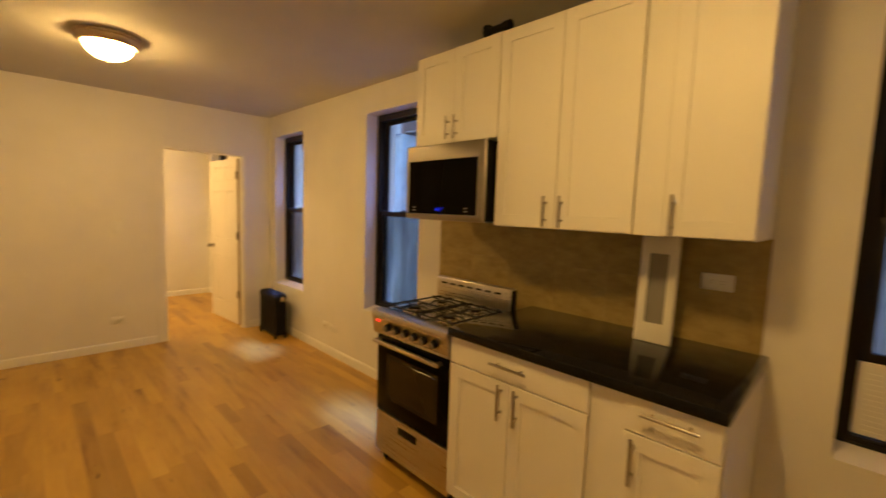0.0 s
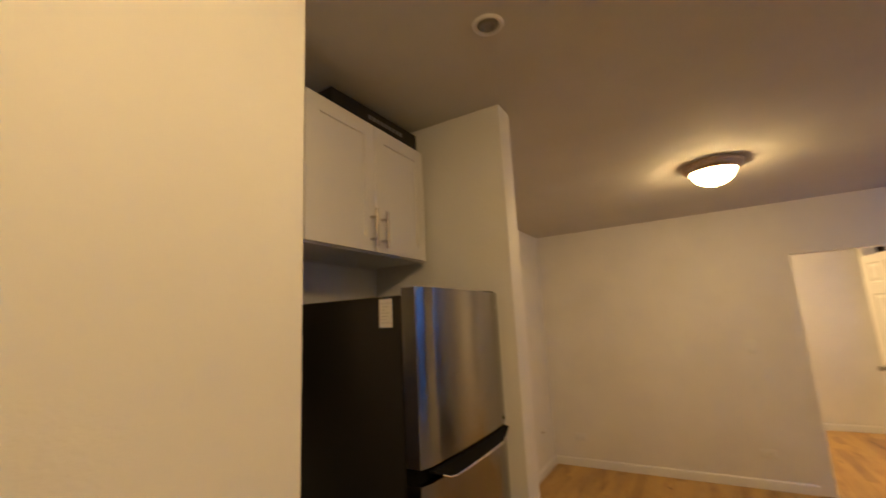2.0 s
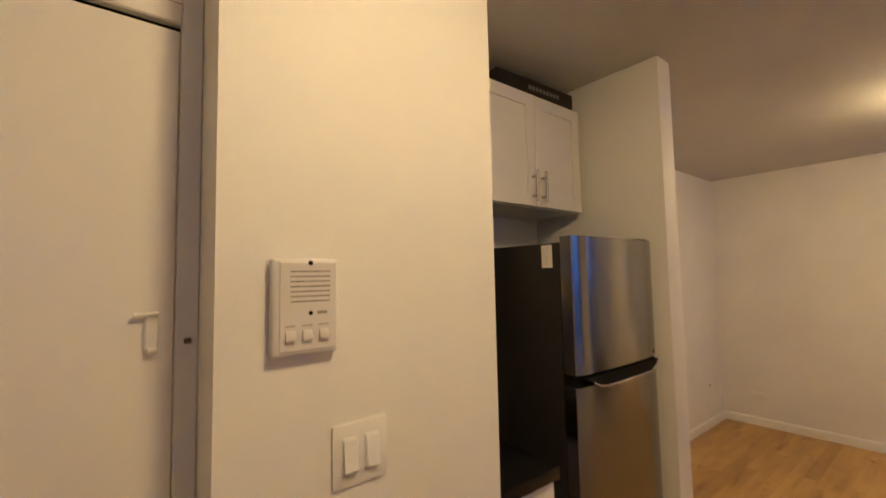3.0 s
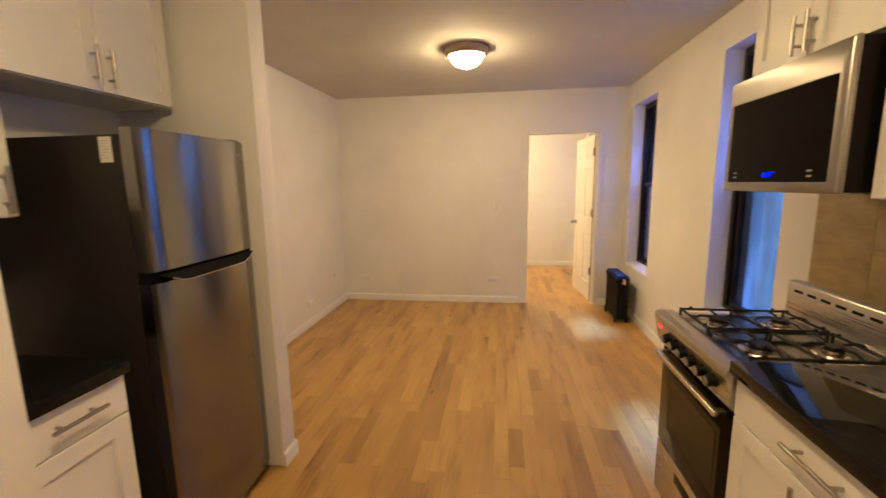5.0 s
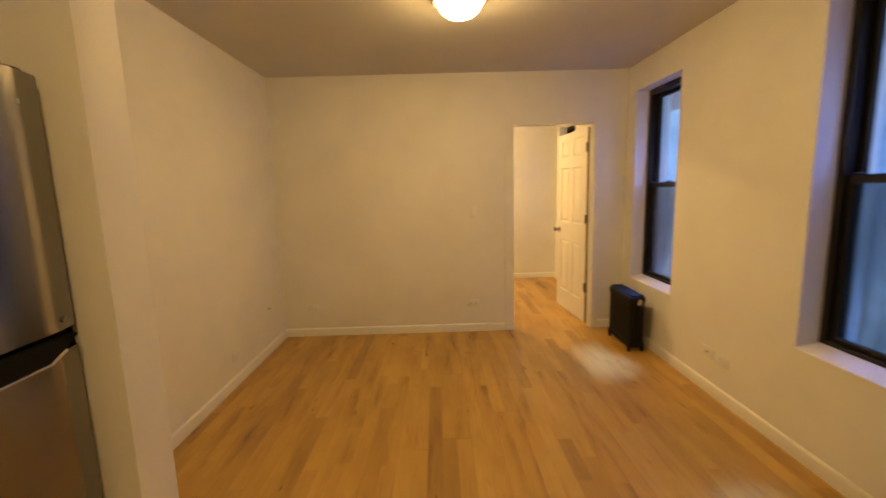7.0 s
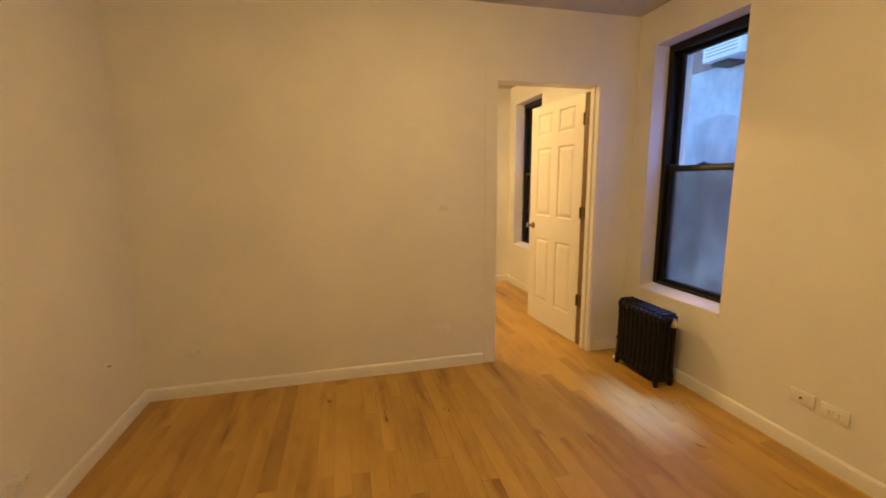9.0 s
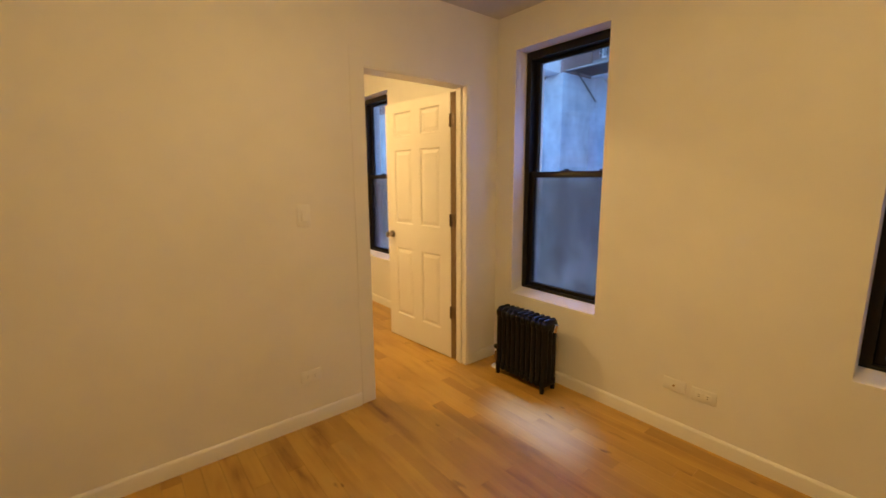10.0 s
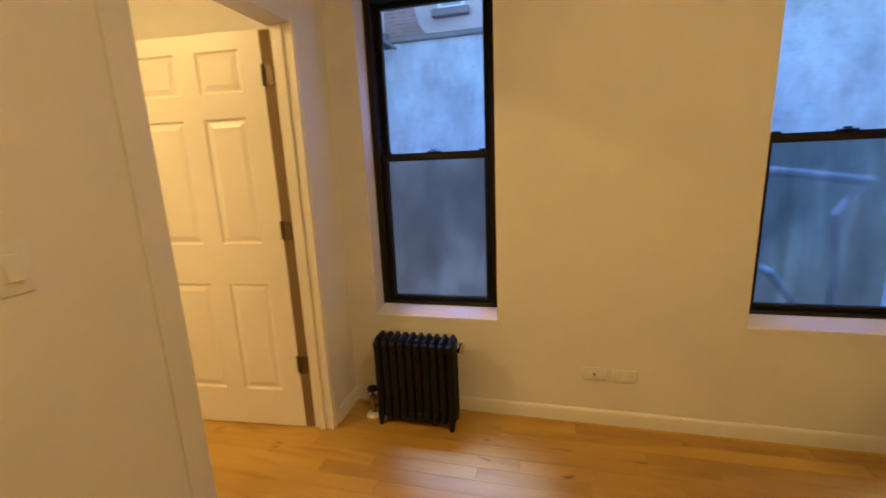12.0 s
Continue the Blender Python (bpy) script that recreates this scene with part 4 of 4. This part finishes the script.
    for p, q in zip(pts, pts[1:]):
        rod(edge, p, q, 0.0032, 8)
    part("handle_edge", edge, BRIGHT, low, "bright chrome handle edge")
    part("badge", boxes(((w * 0.09, -0.010, h - 0.062), (w * 0.16, -0.0075, h - 0.052)), bevel=0.001), CHROME, top)
    part("lock_dot", rod(bmesh.new(), (w * 0.06, -0.011, SPLIT + 0.02), (w * 0.06, -0.006, SPLIT + 0.02), 0.006, 12), BRIGHT, top)
    part("hinge_cap", boxes(((0.02, -0.1, h - 0.02), (0.1, -0.02, h + 0.008)), bevel=0.006), BLACK, f)
    lab = part("sticker", boxes(((w - 0.0045, -0.152, h - 0.112), (w - 0.0025, -0.105, h - 0.028))), PAPER, f, "white paper label on the fridge side")
    for i in range(7):
        part("print", boxes(((w - 0.0026, -0.147, h - 0.042 - i * 0.0095), (w - 0.0021, -0.112 - 0.008 * (i % 3), h - 0.0405 - i * 0.0095))), LABEL_INK, lab)
    return f


fridge(-1.565, -0.975, -0.095, -0.74, 1.68)

# ---- units in the fridge niche ----
FW = 0.695
wall_cabinet(pose(-0.862, -0.44, 1.846, 0, 0, 180), FW, 0.318, 0.524, "white shaker wall cabinet above the fridge", [
    (g, FW / 2 - g, 0.004, 0.52, False, ((FW / 2 - 0.032, 0, 0.02), (FW / 2 - 0.032, 0, 0.165))),
    (FW / 2 + g, FW - g, 0.004, 0.52, False, ((FW / 2 + 0.032, 0, 0.02), (FW / 2 + 0.032, 0, 0.165)))])
wall_cabinet(pose(-0.488, -0.44, 1.395, 0, 0, 180), 0.37, 0.318, 0.975, "narrow white shaker wall cabinet beside the fridge", [
    (g, 0.37 - g, 0.004, 0.97, False, ((0.335, 0, 0.015), (0.335, 0, 0.16)))])
base_cabinet(pose(-0.488, -0.105, 0, 0, 0, 180), 0.335, 0.653, "narrow white shaker base cabinet beside the fridge", [
    (g, 0.335 - g, 0.775, 0.9, True, ((0.09, 0, 0.845), (0.245, 0, 0.845))),
    (g, 0.335 - g, 0.11, 0.77, False, None)])
solid("worktop", boxes(((-0.827, NICHE_Y, CT - 0.04), (-0.486, -0.085, CT)), bevel=0.004, seg=2), GRANITE, "short polished black granite worktop beside the fridge", "worktop")
bx = thing("carton", pose(-1.315, -0.5, 2.37, 0, 0, -1.5), "long flat black carton lying on the cabinet", "box")
part("box_body", boxes(((-0.275, -0.2, 0), (0.275, 0.0, 0.112)), bevel=0.002), CARTON, bx)
for i in range(9):
    part("print_bar", boxes(((-0.16 + i * 0.026, 0.0, 0.062), (-0.142 + i * 0.026, 0.001, 0.082))), WARD, bx, "grey printed bar")

# ---- outside ----
structure("ground", boxes(((-60, WIN_Y + 0.32, -3.4), (60, 80, -3.2))), CONCRETE, "grey concrete courtyard ground", "ground")
FY = 7.2


def facade_window(parent, x, z, w, h, bars=0):
    win = part("window", rim(x, x + w, z, z + h, FY - 0.03, FY + 0.05, 0.06, 0.06, 0.06, 0.06), PLASTIC, parent, "pale window frame")
    part("meeting_rail", boxes(((x + 0.05, FY - 0.02, z + h / 2 - 0.03), (x + w - 0.05, FY + 0.04, z + h / 2 + 0.03))), PLASTIC, win)
    part("pane", boxes(((x + 0.05, FY - 0.012, z + 0.05), (x + w - 0.05, FY - 0.006, z + h - 0.05))), PANE, win, "pane with a drawn pale blind")
    part("sill", boxes(((x - 0.08, FY - 0.14, z - 0.1), (x + w + 0.08, FY, z)), bevel=0.01), STONE, win)
    for i in range(bars):
        bx = x + (i + 0.5) * w / bars
        part("bar", boxes(((bx - 0.01, FY - 0.1, z), (bx + 0.01, FY - 0.08, z + 0.9))), RUST, win)


PANE = mat("blind_behind_glass", (0.34, 0.36, 0.38), 0.15)
STONE = paint("sandstone", (0.22, 0.2, 0.2), 0.8, 0.3, 0.15)
STUCCO = paint("pink_stucco", (0.5, 0.43, 0.42), 0.85, 0.4, 0.2)
LEDGE = 3.3


def slab(outline, y0, y1):
    """A flat body from an outline in the xz plane, between y0 and y1."""
    bm = bmesh.new()
    p, q = [[bm.verts.new((x, y, z)) for x, z in outline] for y in (y0, y1)]
    for i in range(len(p)):
        j = (i + 1) % len(p)
        bm.faces.new((p[i], p[j], q[j], q[i]))
    bm.faces.new(p), bm.faces.new(q)
    return bm


b = thing("apartment_building", pose(0, 0, 0), "painted brick apartment building across the courtyard", "building")
part("wall", boxes(((-20, FY, -3.2), (14, FY + 8, LEDGE))), PAINTED_BRICK, b, "pale painted brick wall")
part("upper_wall", boxes(((-20, FY + 0.03, LEDGE), (14, FY + 8, 7.2))), RED_BRICK, b, "weathered brick upper storeys")
part("stucco", slab([(-5.5, LEDGE + 0.05), (14, LEDGE + 0.05), (14, 7.2), (-6.15, 7.2), (-5.95, 4.4), (-5.78, 3.9), (-5.7, 3.72), (-5.64, 3.52), (-5.57, 3.42)], FY + 0.004, FY + 0.04), STUCCO, b, "pinkish stucco with a broken edge over the brick")
part("ledge", boxes(((-20, FY - 0.07, LEDGE - 0.03), (14, FY + 0.03, LEDGE + 0.05)), bevel=0.015), STONE, b, "stone string course")
part("wing", boxes(((-20, 6.35, -3.2), (-7.0, FY + 0.01, 3.14))), PAINTED_BRICK, b, "pale painted brick wing")
part("wing_top", boxes(((-20, 6.36, 3.14), (-7.01, FY + 0.01, 7.2))), RED_BRICK, b, "weathered brick storey of the wing")
arch = [(-8.13, 0.9), (-7.33, 0.9), (-7.33, 2.2)] + [(-7.73 + 0.4 * math.cos(math.pi * i / 10), 2.2 + 0.18 * math.sin(math.pi * i / 10)) for i in range(1, 10)] + [(-8.13, 2.2)]
part("blind_arch", slab(arch, 6.344, 6.36), STAINED_BRICK, b, "bricked-up arch in the wing")
part("cornice", boxes(((-20, FY - 0.2, 7.2), (14, FY + 8, 7.5)), bevel=0.03), STONE, b, "stone cornice")
facade_window(b, -6.85, 3.42, 0.62, 1.6, 5)
facade_window(b, -5.32, 3.66, 0.42, 1.3)
for x in (-3.4, -1.2, 1.4):
    facade_window(b, x, 3.5, 0.8, 1.6)

ac = thing("air_conditioner", pose(-7.72, 5.9, 3.13), "white window air conditioner on the facing building", "air conditioner")
part("casing", boxes(((0, 0, 0), (0.66, 0.47, 0.4)), bevel=0.02, seg=2), PLASTIC, ac)
for i in range(6):
    part("louvre", boxes(((0.06, -0.004, 0.07 + i * 0.05), (0.6, 0.004, 0.082 + i * 0.05))), WARD, ac)
part("support", boxes(((0.06, 0.12, -0.05), (0.36, 0.46, 0.0))), RUST, ac)

fe = thing("fire_escape", pose(-7.0, FY, 3.16), "grey iron fire escape platform on the facing wall", "fire escape")
part("platform_frame", boxes(((0.0, -0.78, 0), (1.0, -0.74, 0.03)), ((0.0, -0.74, 0), (0.04, -0.07, 0.03)), ((0.96, -0.74, 0), (1.0, -0.07, 0.03))), WARD, fe)
for i in range(12):
    part("slat", boxes(((0.04, -0.73 + i * 0.055, 0.01), (0.96, -0.7 + i * 0.055, 0.03))), RUST, fe)
part("bracket", rod(bmesh.new(), (0.1, -0.6, 0.0), (0.1, 0.0, -0.42), 0.012, 8), RUST, fe)

hr = bmesh.new()
pts = [(-6.98, FY - 0.06, 3.12), (-6.78, FY - 0.06, 3.13), (-6.46, FY - 0.06, 2.7), (-6.5, FY - 0.06, 2.62)]
for p, q in zip(pts, pts[1:]):
    rod(hr, p, q, 0.014, 8)
solid("stair_rail", hr, GALV, "bent grey stair rail against the facing wall", "rail")
dp = rod(bmesh.new(), (-2.6, FY - 0.06, -3.2), (-2.6, FY - 0.06, 3.2), 0.05, 14)
solid("downspout", dp, RUST, "dark downspout on the facing wall", "downspout")


def duct(label, *pts):
    bm = bmesh.new()
    for p, q in zip(pts, pts[1:]):
        rod(bm, p, q, 0.04, 14)
    for p in pts[1:-1]:
        spin(bm, [(0, -0.041), (0.03, -0.03), (0.042, 0), (0.03, 0.03), (0, 0.041)], p, 14)
    solid("flue_pipe", bm, GALV, label, "flue pipe", group="courtyard pipes")


duct("pale bent flue pipe rising from the courtyard", (-1.26, 4.5, -3.2), (-1.26, 4.5, 0.3), (-1.32, 4.5, 0.83), (-1.13, 4.5, 1.1), (-1.78, 4.5, 1.2), (-1.9, 7.2, 1.2))
duct("pale lower flue pipe crossing the courtyard", (-1.52, 4.5, -3.2), (-1.52, 4.5, 0.03), (-1.75, 4.5, 0.32), (-1.75, 7.2, 0.32))

# ---- backsplash tiles ----
TS = 0.305
col = 0
x = -1.80
while x < 0.07:
    wdt = min(TS, 0.072 - x)
    z = 0.9
    while z < 1.42:
        hgt = min(TS, 1.425 - z)
        if wdt > 0.02:
            part("tile", boxes(((x + 0.0006, WIN_Y - 0.0115, z + 0.0006), (x + wdt - 0.0006, WIN_Y - 0.004, z + hgt - 0.0006)), bevel=0.0006), TILE, splash, round_off=False)
        z += TS
    x += TS

# ---- floor boards ----
rng = random.Random(11)
BW = 0.0825
LENGTHS = [0.34, 0.5, 0.66, 0.85, 1.05, 1.3, 1.6]


def board_mesh(length):
    bm = bmesh.new()
    e = 0.0007
    lo = [bm.verts.new(v) for v in ((0, 0, -0.006), (length, 0, -0.006), (length, BW, -0.006), (0, BW, -0.006))]
    md = [bm.verts.new((v.co.x, v.co.y, -0.0012)) for v in lo]
    tp = [bm.verts.new(v) for v in ((e, e, 0), (length - e, e, 0), (length - e, BW - e, 0), (e, BW - e, 0))]
    for p, q in ((lo, md), (md, tp)):
        for i in range(4):
            bm.faces.new((p[i], p[(i + 1) % 4], q[(i + 1) % 4], q[i]))
    bm.faces.new(tp)
    me = bpy.data.meshes.new("floor_board")
    bmesh.ops.recalc_face_normals(bm, faces=bm.faces)
    bm.to_mesh(me)
    bm.free()
    me.materials.append(OAK)
    return me


BOARDS = {l: board_mesh(l) for l in LENGTHS}
rest_v, rest_f, made = [], [], 0
y = LEFT_Y - 0.25
while y < WIN_Y + 0.02:
    x = BED_X - 0.05 - rng.random() * 0.2
    while x < EAST_X + 0.05:
        l = rng.choice(LENGTHS)
        if x + l > EAST_X + 0.28:
            l = LENGTHS[0]
        mid = x + l / 2
        if -4.05 < mid < -0.9 and -0.95 < y < 2.45 and made < 300:
            o = new("floor_board", BOARDS[l])
            o.parent = floor
            o.location = (x, y, 0)
            made += 1
        else:
            k = len(rest_v)
            for vx, vy, vz in ((0, 0, -0.006), (l, 0, -0.006), (l, BW, -0.006), (0, BW, -0.006), (0.0007, 0.0007, 0), (l - 0.0007, 0.0007, 0), (l - 0.0007, BW - 0.0007, 0), (0.0007, BW - 0.0007, 0)):
                rest_v.append((x + vx, y + vy, vz))
            rest_f += [(k + 4, k + 5, k + 6, k + 7)] + [(k + i, k + (i + 1) % 4, k + 4 + (i + 1) % 4, k + 4 + i) for i in range(4)]
        x += l
    y += BW
me = bpy.data.meshes.new("floor_boards")
me.from_pydata(rest_v, [], rest_f)
me.materials.append(OAK)
o = new("floor_boards", me)
o.parent = floor
tagged(o, "varnished oak floor strips", kind="stuff")
